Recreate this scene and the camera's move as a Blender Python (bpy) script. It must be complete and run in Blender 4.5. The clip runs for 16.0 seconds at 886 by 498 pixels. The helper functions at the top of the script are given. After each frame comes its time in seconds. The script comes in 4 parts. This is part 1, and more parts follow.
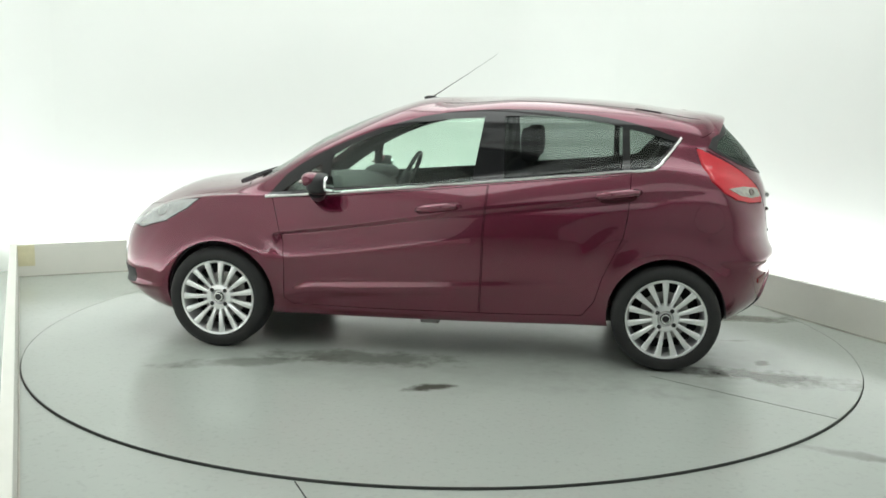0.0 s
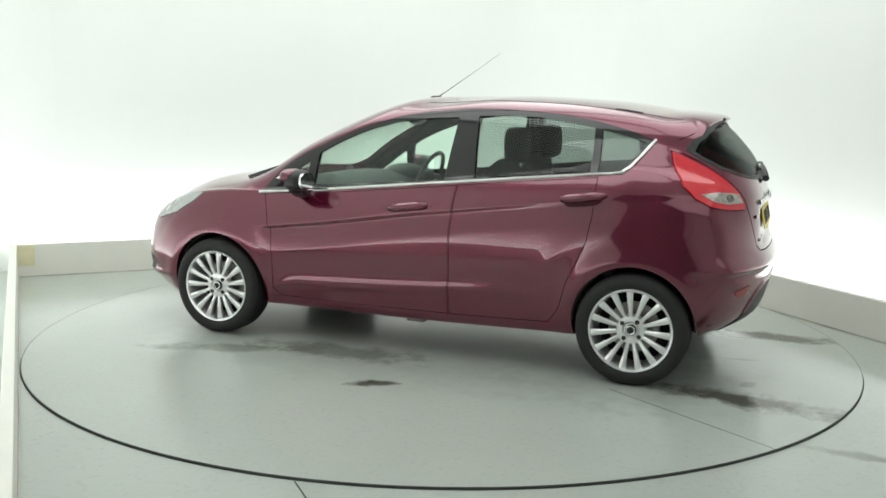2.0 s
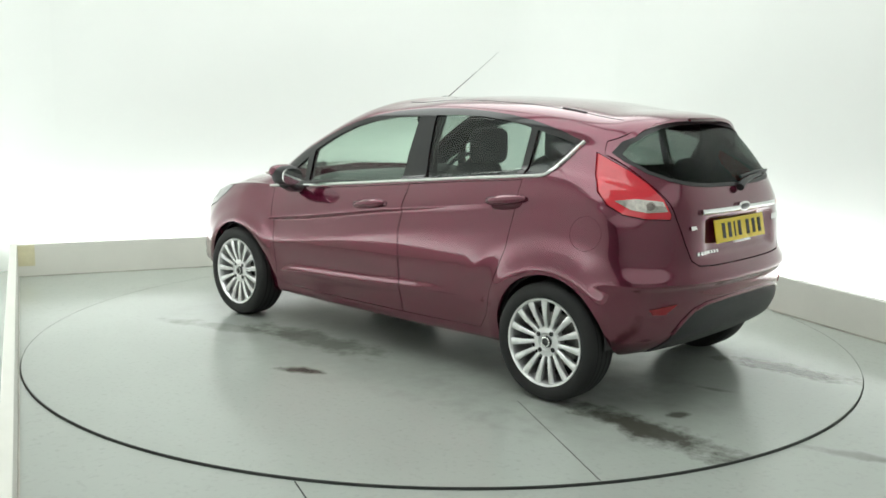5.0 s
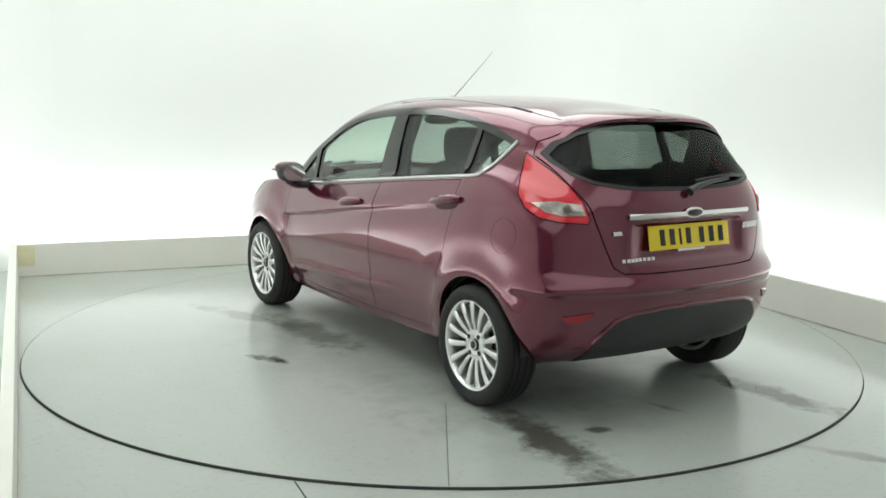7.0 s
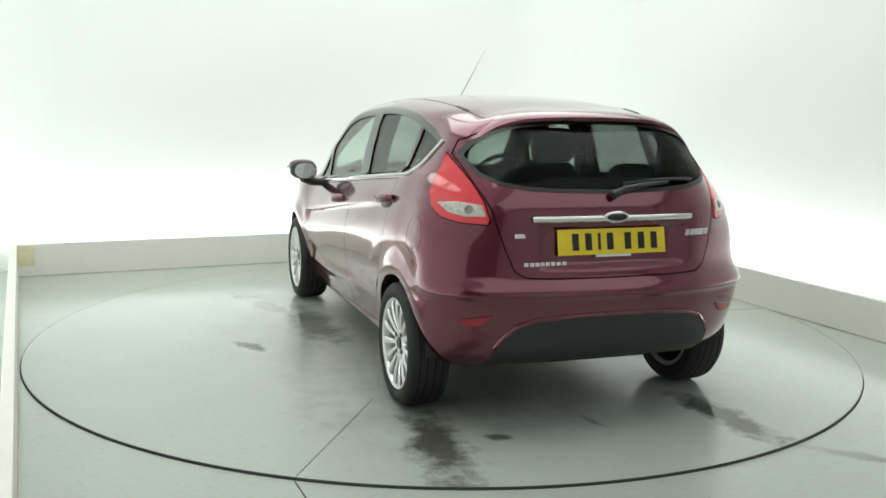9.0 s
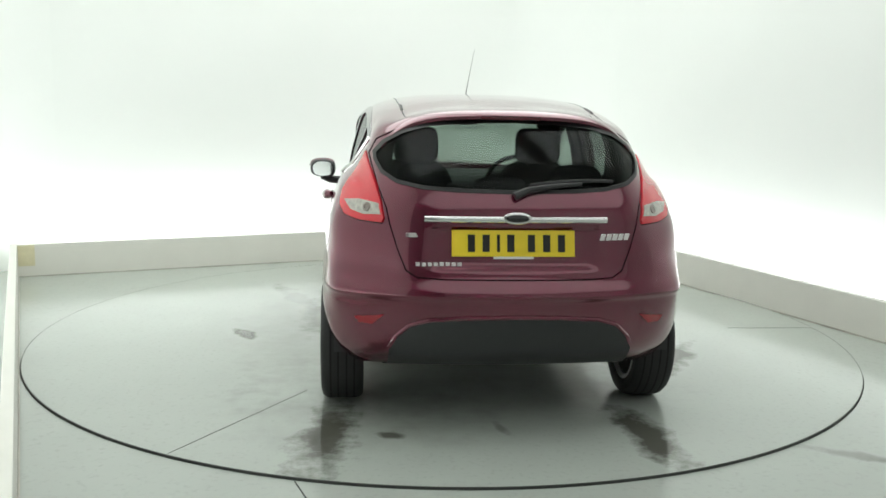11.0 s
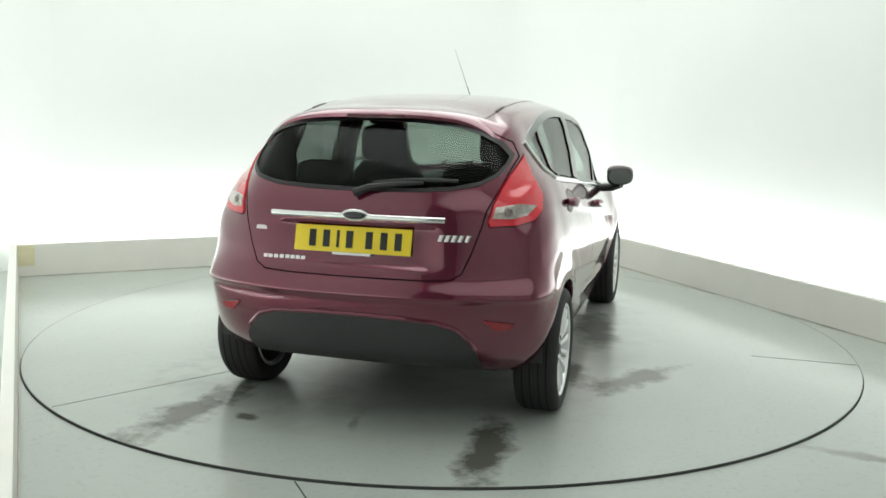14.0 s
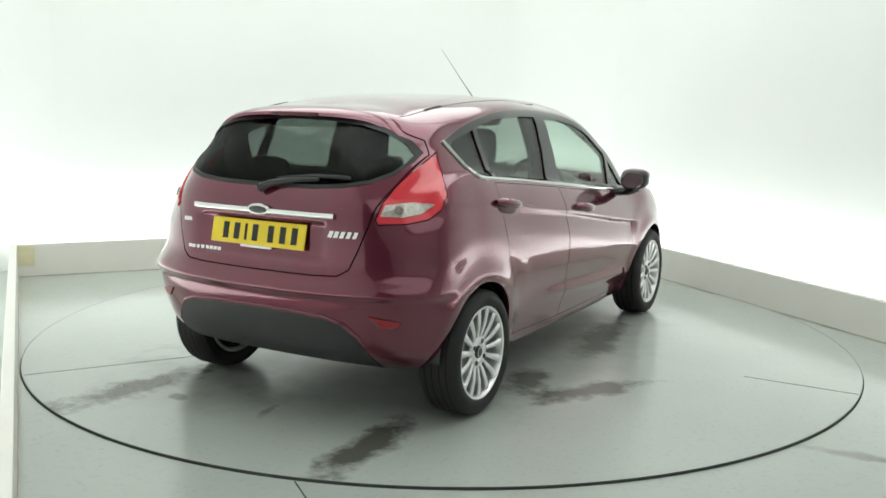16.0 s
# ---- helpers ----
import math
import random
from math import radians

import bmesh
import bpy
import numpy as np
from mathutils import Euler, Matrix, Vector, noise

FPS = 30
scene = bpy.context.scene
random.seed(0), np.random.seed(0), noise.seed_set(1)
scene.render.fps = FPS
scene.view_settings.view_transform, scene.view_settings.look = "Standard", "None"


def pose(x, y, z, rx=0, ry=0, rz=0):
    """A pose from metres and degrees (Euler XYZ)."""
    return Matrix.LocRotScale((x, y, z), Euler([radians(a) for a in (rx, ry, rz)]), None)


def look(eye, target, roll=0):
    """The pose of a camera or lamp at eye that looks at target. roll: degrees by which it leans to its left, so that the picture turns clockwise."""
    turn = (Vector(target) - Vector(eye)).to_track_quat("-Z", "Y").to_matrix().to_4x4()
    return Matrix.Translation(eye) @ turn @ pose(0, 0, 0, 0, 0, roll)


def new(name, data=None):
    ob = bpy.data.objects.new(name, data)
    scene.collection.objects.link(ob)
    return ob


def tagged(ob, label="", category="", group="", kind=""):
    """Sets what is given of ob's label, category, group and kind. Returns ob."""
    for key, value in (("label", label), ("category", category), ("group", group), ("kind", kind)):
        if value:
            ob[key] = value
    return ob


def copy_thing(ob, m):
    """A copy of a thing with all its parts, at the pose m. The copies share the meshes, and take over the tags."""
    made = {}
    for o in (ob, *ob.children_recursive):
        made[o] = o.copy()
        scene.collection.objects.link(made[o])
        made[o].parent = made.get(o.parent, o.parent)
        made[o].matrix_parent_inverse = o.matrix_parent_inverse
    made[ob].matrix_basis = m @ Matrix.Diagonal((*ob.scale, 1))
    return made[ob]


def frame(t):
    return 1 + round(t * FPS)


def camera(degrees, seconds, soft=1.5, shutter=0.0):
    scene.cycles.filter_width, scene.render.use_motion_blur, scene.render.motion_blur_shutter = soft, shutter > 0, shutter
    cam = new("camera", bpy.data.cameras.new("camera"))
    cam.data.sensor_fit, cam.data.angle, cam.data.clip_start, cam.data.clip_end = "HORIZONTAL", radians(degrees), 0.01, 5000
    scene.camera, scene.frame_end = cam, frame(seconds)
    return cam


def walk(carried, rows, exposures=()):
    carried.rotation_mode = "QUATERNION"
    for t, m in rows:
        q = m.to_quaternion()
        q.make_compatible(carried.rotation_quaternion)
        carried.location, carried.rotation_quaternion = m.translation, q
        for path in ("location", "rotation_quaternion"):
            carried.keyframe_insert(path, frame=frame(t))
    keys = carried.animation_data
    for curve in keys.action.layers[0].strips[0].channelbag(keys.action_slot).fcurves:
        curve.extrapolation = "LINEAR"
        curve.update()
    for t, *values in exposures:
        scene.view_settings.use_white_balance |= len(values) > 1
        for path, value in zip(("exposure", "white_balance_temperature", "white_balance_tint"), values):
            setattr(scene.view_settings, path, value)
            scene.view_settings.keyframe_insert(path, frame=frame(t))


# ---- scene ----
cam = camera(51.07, 16.0, soft=1.6)
EYE = (0.0, -5.677, 1.420)
PITCH, YAW, ROLL = 9.14, 0.067, 1.099
VIEW = look(EYE, (EYE[0] - math.sin(radians(YAW)) * 10, EYE[1] + 10, EYE[2] - math.tan(radians(PITCH)) * 10), ROLL)
walk(cam, [(0.0, VIEW), (16.0, VIEW)], [(0.0, 0.0), (16.0, 0.0)])

# ---- world and light: a closed studio, lit by hidden wall washers, ceiling panels and an added hall fill ----
TURN = 24.5                       # the room's turn about z
ROOM = pose(0, 0, 0, 0, 0, TURN)
HALF, BACK, FRONT, HIGH = 2.43, 2.67, -6.9, 3.7   # plinth faces, back plinth, far end, ceiling
BAY = -3.6                        # where the white bay opens to the dim hall
GAP = 0.42                        # plinth face to wall
PLINTH = 0.245
world = bpy.data.worlds.new("studio_dark")
world.use_nodes = True
world.node_tree.nodes["Background"].inputs[0].default_value = (0.9, 1.0, 0.92, 1)
world.node_tree.nodes["Background"].inputs[1].default_value = 0.02
scene.world = world
LIGHT = (0.95, 0.99, 1.0)


def area(name, size_x, size_y, watts, m):
    la = bpy.data.lights.new(name, "AREA")
    la.shape, la.size, la.size_y, la.energy, la.color = "RECTANGLE", size_x, size_y, watts, LIGHT
    ob = new(name, la)
    ob.matrix_world = ROOM @ m
    return ob


WASH, TOP = 5.9, 20.5
# strip lamps in the trough behind the plinths, shining up the walls
area("washer_lamp", 4.6, 0.10, WASH * 4.6, pose(0, BACK + 0.22, 0.12, 180 - 22, 0, 0))
area("washer_lamp", 6.1, 0.10, WASH * 6.1, pose(HALF + 0.22, -0.45, 0.12, 180 - 22, 0, -90))
area("washer_lamp", 6.1, 0.10, WASH * 6.1, pose(-HALF - 0.22, -0.45, 0.12, 180 - 22, 0, 90))
# ceiling panels
for b in (-1.4, 1.4):
    for a in (-1.25, 1.25):
        area("ceiling_lamp", 2.3, 2.6, TOP, pose(a, b, HIGH - 0.06))
# added fill over the unseen hall, to brighten the car's tail
area("ceiling_lamp", 6.0, 2.4, 17.0, pose(0, -5.15, HIGH - 0.06))


# ---- materials ----
def mat(name, color, rough=0.5, metal=0.0, coat=0.0, var=0.0, scale=6.0, bump=0.0, bump_scale=60.0, ior=1.5, rough_var=0.0, emit=0.0):
    m = bpy.data.materials.new(name)
    m.use_nodes = True
    nt = m.node_tree
    bsdf = nt.nodes["Principled BSDF"]
    bsdf.inputs["Base Color"].default_value = (*color, 1)
    bsdf.inputs["Roughness"].default_value = rough
    bsdf.inputs["Metallic"].default_value = metal
    bsdf.inputs["Coat Weight"].default_value = coat
    bsdf.inputs["Coat Roughness"].default_value = 0.03
    bsdf.inputs["IOR"].default_value = ior
    if emit:
        bsdf.inputs["Emission Color"].default_value = (*color, 1)
        bsdf.inputs["Emission Strength"].default_value = emit
    tc = nt.nodes.new("ShaderNodeTexCoord")
    if var or rough_var:
        big = nt.nodes.new("ShaderNodeTexNoise")
        big.inputs["Scale"].default_value = scale
        big.inputs["Detail"].default_value = 8
        big.inputs["Roughness"].default_value = 0.62
        nt.links.new(tc.outputs["Object"], big.inputs["Vector"])
        if var:
            mix = nt.nodes.new("ShaderNodeMix")
            mix.data_type = "RGBA"
            mix.inputs[6].default_value = (*[c * (1 - var) for c in color], 1)
            mix.inputs[7].default_value = (*[min(1, c * (1 + var)) for c in color], 1)
            nt.links.new(big.outputs["Fac"], mix.inputs[0])
            nt.links.new(mix.outputs[2], bsdf.inputs["Base Color"])
        if rough_var:
            mr = nt.nodes.new("ShaderNodeMapRange")
            mr.inputs["From Min"].default_value, mr.inputs["From Max"].default_value = 0.3, 0.7
            mr.inputs["To Min"].default_value, mr.inputs["To Max"].default_value = max(0, rough - rough_var), rough + rough_var
            nt.links.new(big.outputs["Fac"], mr.inputs[0])
            nt.links.new(mr.outputs[0], bsdf.inputs["Roughness"])
    if bump:
        fine = nt.nodes.new("ShaderNodeTexNoise")
        fine.inputs["Scale"].default_value = bump_scale
        fine.inputs["Detail"].default_value = 4
        nt.links.new(tc.outputs["Object"], fine.inputs["Vector"])
        bp = nt.nodes.new("ShaderNodeBump")
        bp.inputs["Strength"].default_value = bump
        bp.inputs["Distance"].default_value = 0.004
        nt.links.new(fine.outputs["Fac"], bp.inputs["Height"])
        nt.links.new(bp.outputs["Normal"], bsdf.inputs["Normal"])
    return m


def glass_mat(name, tint, rough=0.0, edge=0.60, front=0.04):
    """Thin tinted glass: a mirror coat over a tinted see-through sheet."""
    m = bpy.data.materials.new(name)
    m.use_nodes = True
    nt = m.node_tree
    nt.nodes.clear()
    out = nt.nodes.new("ShaderNodeOutputMaterial")
    clear = nt.nodes.new("ShaderNodeBsdfTransparent")
    clear.inputs[0].default_value = (*tint, 1)
    gloss = nt.nodes.new("ShaderNodeBsdfGlossy")
    gloss.inputs["Roughness"].default_value = rough
    lw = nt.nodes.new("ShaderNodeLayerWeight")
    pw = nt.nodes.new("ShaderNodeMath")
    pw.operation = "POWER"
    pw.inputs[1].default_value = 4.0
    nt.links.new(lw.outputs["Facing"], pw.inputs[0])
    fr = nt.nodes.new("ShaderNodeMath")
    fr.operation = "MULTIPLY_ADD"
    fr.inputs[1].default_value, fr.inputs[2].default_value = edge, front
    nt.links.new(pw.outputs[0], fr.inputs[0])
    mix = nt.nodes.new("ShaderNodeMixShader")
    nt.links.new(fr.outputs[0], mix.inputs[0])
    nt.links.new(clear.outputs[0], mix.inputs[1])
    nt.links.new(gloss.outputs[0], mix.inputs[2])
    nt.links.new(mix.outputs[0], out.inputs[0])
    return m


def floor_mat(name, floor_marks):
    """Worn grey-green floor paint with scuffs, wet tyre marks and broad darker patches. Each mark: x, y, turn, long,
    wide, strength (minus: pale).
    """
    m = mat(name, (0.418, 0.449, 0.411), 0.20, var=0.08, scale=0.9, rough_var=0.025, bump=0.012, bump_scale=35)
    nt = m.node_tree
    bsdf = nt.nodes["Principled BSDF"]
    tc = nt.nodes["Texture Coordinate"]
    src = bsdf.inputs["Base Color"].links[0].from_socket
    wob = nt.nodes.new("ShaderNodeTexNoise")
    wob.inputs["Scale"].default_value, wob.inputs["Detail"].default_value = 5.0, 9
    wob.inputs["Roughness"].default_value = 0.7
    nt.links.new(tc.outputs["Object"], wob.inputs["Vector"])
    # fine scuffs over all
    sc = nt.nodes.new("ShaderNodeTexNoise")
    sc.inputs["Scale"].default_value, sc.inputs["Detail"].default_value = 40, 6
    nt.links.new(tc.outputs["Object"], sc.inputs["Vector"])
    rp = nt.nodes.new("ShaderNodeMapRange")
    rp.inputs["From Min"].default_value, rp.inputs["From Max"].default_value = 0.55, 0.8
    rp.inputs["To Max"].default_value = 0.35
    nt.links.new(sc.outputs["Fac"], rp.inputs[0])
    mx = nt.nodes.new("ShaderNodeMix")
    mx.data_type = "RGBA"
    mx.inputs[7].default_value = (0.27, 0.29, 0.26, 1)
    nt.links.new(rp.outputs[0], mx.inputs[0])
    nt.links.new(src, mx.inputs[6])
    src = mx.outputs[2]
    for x, y, turn, long, wide, strength in floor_marks:
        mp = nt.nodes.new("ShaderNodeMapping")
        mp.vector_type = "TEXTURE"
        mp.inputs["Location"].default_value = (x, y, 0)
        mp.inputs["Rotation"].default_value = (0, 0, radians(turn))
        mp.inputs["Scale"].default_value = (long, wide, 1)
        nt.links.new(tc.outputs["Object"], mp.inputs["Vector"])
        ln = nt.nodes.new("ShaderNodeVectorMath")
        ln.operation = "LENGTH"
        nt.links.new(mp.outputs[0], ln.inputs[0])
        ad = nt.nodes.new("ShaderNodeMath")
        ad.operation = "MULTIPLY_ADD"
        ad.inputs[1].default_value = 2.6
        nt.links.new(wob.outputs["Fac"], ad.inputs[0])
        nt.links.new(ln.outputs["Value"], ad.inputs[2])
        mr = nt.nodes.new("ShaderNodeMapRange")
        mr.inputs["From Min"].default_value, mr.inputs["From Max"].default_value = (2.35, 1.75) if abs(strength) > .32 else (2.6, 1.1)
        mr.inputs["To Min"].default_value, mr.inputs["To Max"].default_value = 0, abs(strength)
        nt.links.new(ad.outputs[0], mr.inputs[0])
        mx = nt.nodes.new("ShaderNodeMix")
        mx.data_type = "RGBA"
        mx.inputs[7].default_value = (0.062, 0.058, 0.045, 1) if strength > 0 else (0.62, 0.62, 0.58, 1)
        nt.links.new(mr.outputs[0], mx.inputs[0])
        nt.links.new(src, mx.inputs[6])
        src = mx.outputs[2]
        if strength > 0.3:
            dry = nt.nodes.new("ShaderNodeMix")
            dry.inputs[3].default_value = 0.06
            nt.links.new(mr.outputs[0], dry.inputs[0])
            nt.links.new(bsdf.inputs["Roughness"].links[0].from_socket, dry.inputs[2])
            nt.links.new(dry.outputs[0], bsdf.inputs["Roughness"])
    nt.links.new(src, bsdf.inputs["Base Color"])
    return m


M_WALL = mat("white_wall_paint", (0.80, 0.82, 0.79), 0.55, var=0.025, scale=0.8, bump=0.04, bump_scale=90)
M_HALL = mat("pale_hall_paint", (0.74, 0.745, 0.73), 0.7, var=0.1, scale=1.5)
# for the unseen west hall wall, dark so the car's side reflects less
M_HALLDARK = mat("darkened_hall_wall", (0.20, 0.205, 0.20), 0.7, var=0.1, scale=1.5)
M_CEIL = mat("white_ceiling_paint", (0.78, 0.79, 0.77), 0.6, var=0.02, scale=1)
M_PLINTH = mat("scuffed_white_board", (0.75, 0.74, 0.68), 0.45, var=0.10, scale=2.2, bump=0.06, bump_scale=50)
M_TAPE = mat("yellowed_tape", (0.74, 0.69, 0.47), 0.5, var=0.12, scale=25)
M_FOOTLINE = mat("dirt_and_foot_shade", (0.40, 0.39, 0.34), 0.7, var=0.55, scale=3.5)
M_PIT = mat("dark_pit", (0.02, 0.022, 0.02), 0.8)
M_PANEL = mat("lamp_diffuser", (0.96, 1.0, 0.95), 0.4, emit=0.7)
# weak glow for the added hall fill panel
M_FILLPANEL = mat("added_fill_diffuser", (0.96, 1.0, 0.95), 0.4, emit=0.22)
M_JOINT = mat("filled_deck_joint", (0.085, 0.09, 0.08), 0.5, var=0.4, scale=5)
M_STEEL = mat("shaded_steel_edge", (0.07, 0.075, 0.07), 0.5, metal=0.4, var=0.3, scale=8)
M_PAINT = mat("burgundy_metallic_paint", (0.142, 0.0062, 0.032), 0.225, metal=0.60, coat=1.0, var=0.06, scale=900)
M_PAINT.node_tree.nodes["Principled BSDF"].inputs["Coat IOR"].default_value = 1.68
# body paint darkened for the shade in handle recesses and the flap gap
M_FLAP = mat("burgundy_gap_shade", (0.05, 0.003, 0.010), 0.4, metal=0.4, var=0.1, scale=50)
M_BLACK = mat("satin_black_plastic", (0.018, 0.018, 0.019), 0.42, var=0.15, scale=30, bump=0.1, bump_scale=400)
M_GREYP = mat("textured_dark_plastic", (0.030, 0.031, 0.032), 0.55, var=0.15, scale=40, bump=0.2, bump_scale=350)
M_GLOSSB = mat("gloss_black_trim", (0.010, 0.010, 0.011), 0.12, coat=0.5)
# near-black for shade in shut lines, tread grooves and behind spokes
M_SHUT = mat("shut_line_shadow_gap", (0.008, 0.006, 0.007), 0.9)
M_CHROME = mat("chrome", (0.78, 0.79, 0.78), 0.12, metal=1.0)
M_ALLOY = mat("silver_alloy", (0.82, 0.82, 0.82), 0.30, metal=0.72, var=0.05, scale=20)
M_RUBBER = mat("tyre_rubber", (0.015, 0.015, 0.015), 0.72, var=0.2, scale=25, bump=0.15, bump_scale=200)
M_DISC = mat("brake_disc_steel", (0.30, 0.29, 0.28), 0.35, metal=1.0, var=0.2, scale=15)
M_RED = mat("red_lamp_lens", (0.66, 0.025, 0.042), 0.12, coat=0.8, var=0.10, scale=60)
M_CLEAR = mat("clear_lamp_lens", (0.50, 0.46, 0.42), 0.10, metal=0.55, coat=0.9, var=0.75, scale=55)
M_BOWL = mat("smoked_bulb_bowl", (0.26, 0.22, 0.20), 0.15, metal=0.5, coat=0.8, var=0.5, scale=90)
M_HEAD = mat("headlamp_lens", (0.52, 0.53, 0.53), 0.10, metal=0.6, coat=1.0, var=0.5, scale=16)
M_REFL = mat("red_reflector", (0.30, 0.008, 0.016), 0.2, coat=0.6)
M_DARKRED = mat("darkened_red_lens", (0.07, 0.005, 0.010), 0.2, coat=0.6)
M_YELLOW = mat("yellow_number_plate", (0.88, 0.66, 0.035), 0.38, var=0.04, scale=20)
M_INK = mat("black_print", (0.012, 0.012, 0.012), 0.5)
M_SEAT = mat("charcoal_seat_cloth", (0.024, 0.025, 0.027), 0.9, var=0.2, scale=60, bump=0.3, bump_scale=500)
M_CABIN = mat("grey_cabin_plastic", (0.055, 0.056, 0.056), 0.6, var=0.1, scale=30, bump=0.1, bump_scale=300)
M_LINER = mat("pale_headlining", (0.42, 0.42, 0.40), 0.9, var=0.05, scale=50)
M_MIRROR = mat("mirror_glass", (0.9, 0.92, 0.92), 0.02, metal=1.0)
M_GLASS = glass_mat("green_tinted_glass", (0.90, 0.965, 0.925))
M_PRIV = glass_mat("rear_side_glass", (0.66, 0.70, 0.68))
M_DARKG = glass_mat("rear_screen_glass", (0.52, 0.56, 0.54), edge=0.25, front=0.012)


# ---- mesh helpers ----
def mesh_ob(name, bm, material, parent=None, label="", smooth=True, kind="", category=""):
    me = bpy.data.meshes.new(name)
    bm.normal_update()
    bm.to_mesh(me)
    bm.free()
    me.materials.append(material)
    if smooth:
        me.polygons.foreach_set("use_smooth", [True] * len(me.polygons))
        me.set_sharp_from_angle(angle=radians(35))
    ob = new(name, me)
    if parent:
        ob.parent = parent
    return tagged(ob, label, category, "", kind)


def part(name, bm, material, parent, label=""):
    return mesh_ob(name, bm, material, parent, label)


def bm_box(bm, lo, hi, bevel=0.0, m=None):
    r = bmesh.ops.create_cube(bm, size=1)
    for v in r["verts"]:
        for k in range(3):
            v.co[k] = lo[k] if v.co[k] < 0 else hi[k]
    if bevel:
        edges = list({e for v in r["verts"] for e in v.link_edges})
        r = bmesh.ops.bevel(bm, geom=edges, offset=bevel, segments=2, affect="EDGES", profile=0.6)
        vs = list({v for f in r["faces"] for v in f.verts})
    else:
        vs = r["verts"]
    if m is not None:
        bmesh.ops.transform(bm, matrix=m, verts=list({v for x in vs for f in x.link_faces for v in f.verts}))
    return bm


def box(lo, hi, bevel=0.0, m=None):
    return bm_box(bmesh.new(), lo, hi, bevel, m)


def tube(points, radius, sides=8, flat=1.0):
    """A round bar along points; flat squeezes it in z. radius: one, or one a point."""
    bm = bmesh.new()
    pts = [Vector(p) for p in points]
    rings = []
    for i, p in enumerate(pts):
        d = (pts[min(i + 1, len(pts) - 1)] - pts[max(i - 1, 0)]).normalized()
        side = d.cross(Vector((0, 0, 1)))
        side = side.normalized() if side.length > 1e-3 else Vector((1, 0, 0))
        up = side.cross(d)
        r = radius[i] if isinstance(radius, (list, tuple)) else radius
        rings.append([bm.verts.new(p + side * math.cos(a) * r + up * math.sin(a) * r * flat) for a in (2 * math.pi * k / sides for k in range(sides))])
    for a, b in zip(rings, rings[1:]):
        for k in range(sides):
            bm.faces.new((a[k], a[(k + 1) % sides], b[(k + 1) % sides], b[k]))
    bm.faces.new(rings[0][::-1])
    bm.faces.new(rings[-1])
    return bm


def lathe(profile, steps=48, axis="Y"):
    """Turns (radius, along) about the y axis."""
    bm = bmesh.new()
    rings = []
    for k in range(steps):
        a = 2 * math.pi * k / steps
        rings.append([bm.verts.new((r * math.cos(a), y, r * math.sin(a))) for r, y in profile])
    for k in range(steps):
        a, b = rings[k], rings[(k + 1) % steps]
        for i in range(len(profile) - 1):
            bm.faces.new((a[i], a[i + 1], b[i + 1], b[i]))
    bmesh.ops.remove_doubles(bm, verts=bm.verts, dist=1e-5)
    bmesh.ops.recalc_face_normals(bm, faces=bm.faces)
    return bm


def loft_round(lo, hi, power=3.0, nu=20, nv=12, bend=None):
    """A cushion: a super-ellipsoid filling a box, with an optional bend(v)."""
    bm = bmesh.new()
    c, h = [(a + b) / 2 for a, b in zip(lo, hi)], [(b - a) / 2 for a, b in zip(lo, hi)]

    def sp(w):
        return math.copysign(abs(w) ** (2 / power), w)
    rows = []
    for j in range(nv + 1):
        t = math.pi * (j / nv - 0.5)
        row = []
        for i in range(nu):
            a = 2 * math.pi * i / nu
            p = Vector((c[0] + h[0] * sp(math.cos(t)) * sp(math.cos(a)), c[1] + h[1] * sp(math.cos(t)) * sp(math.sin(a)), c[2] + h[2] * sp(math.sin(t))))
            row.append(bm.verts.new(bend(p) if bend else p))
        rows.append(row)
    for a, b in zip(rows, rows[1:]):
        for i in range(nu):
            bm.faces.new((a[i], a[(i + 1) % nu], b[(i + 1) % nu], b[i]))
    bmesh.ops.remove_doubles(bm, verts=bm.verts, dist=1e-5)
    return bm


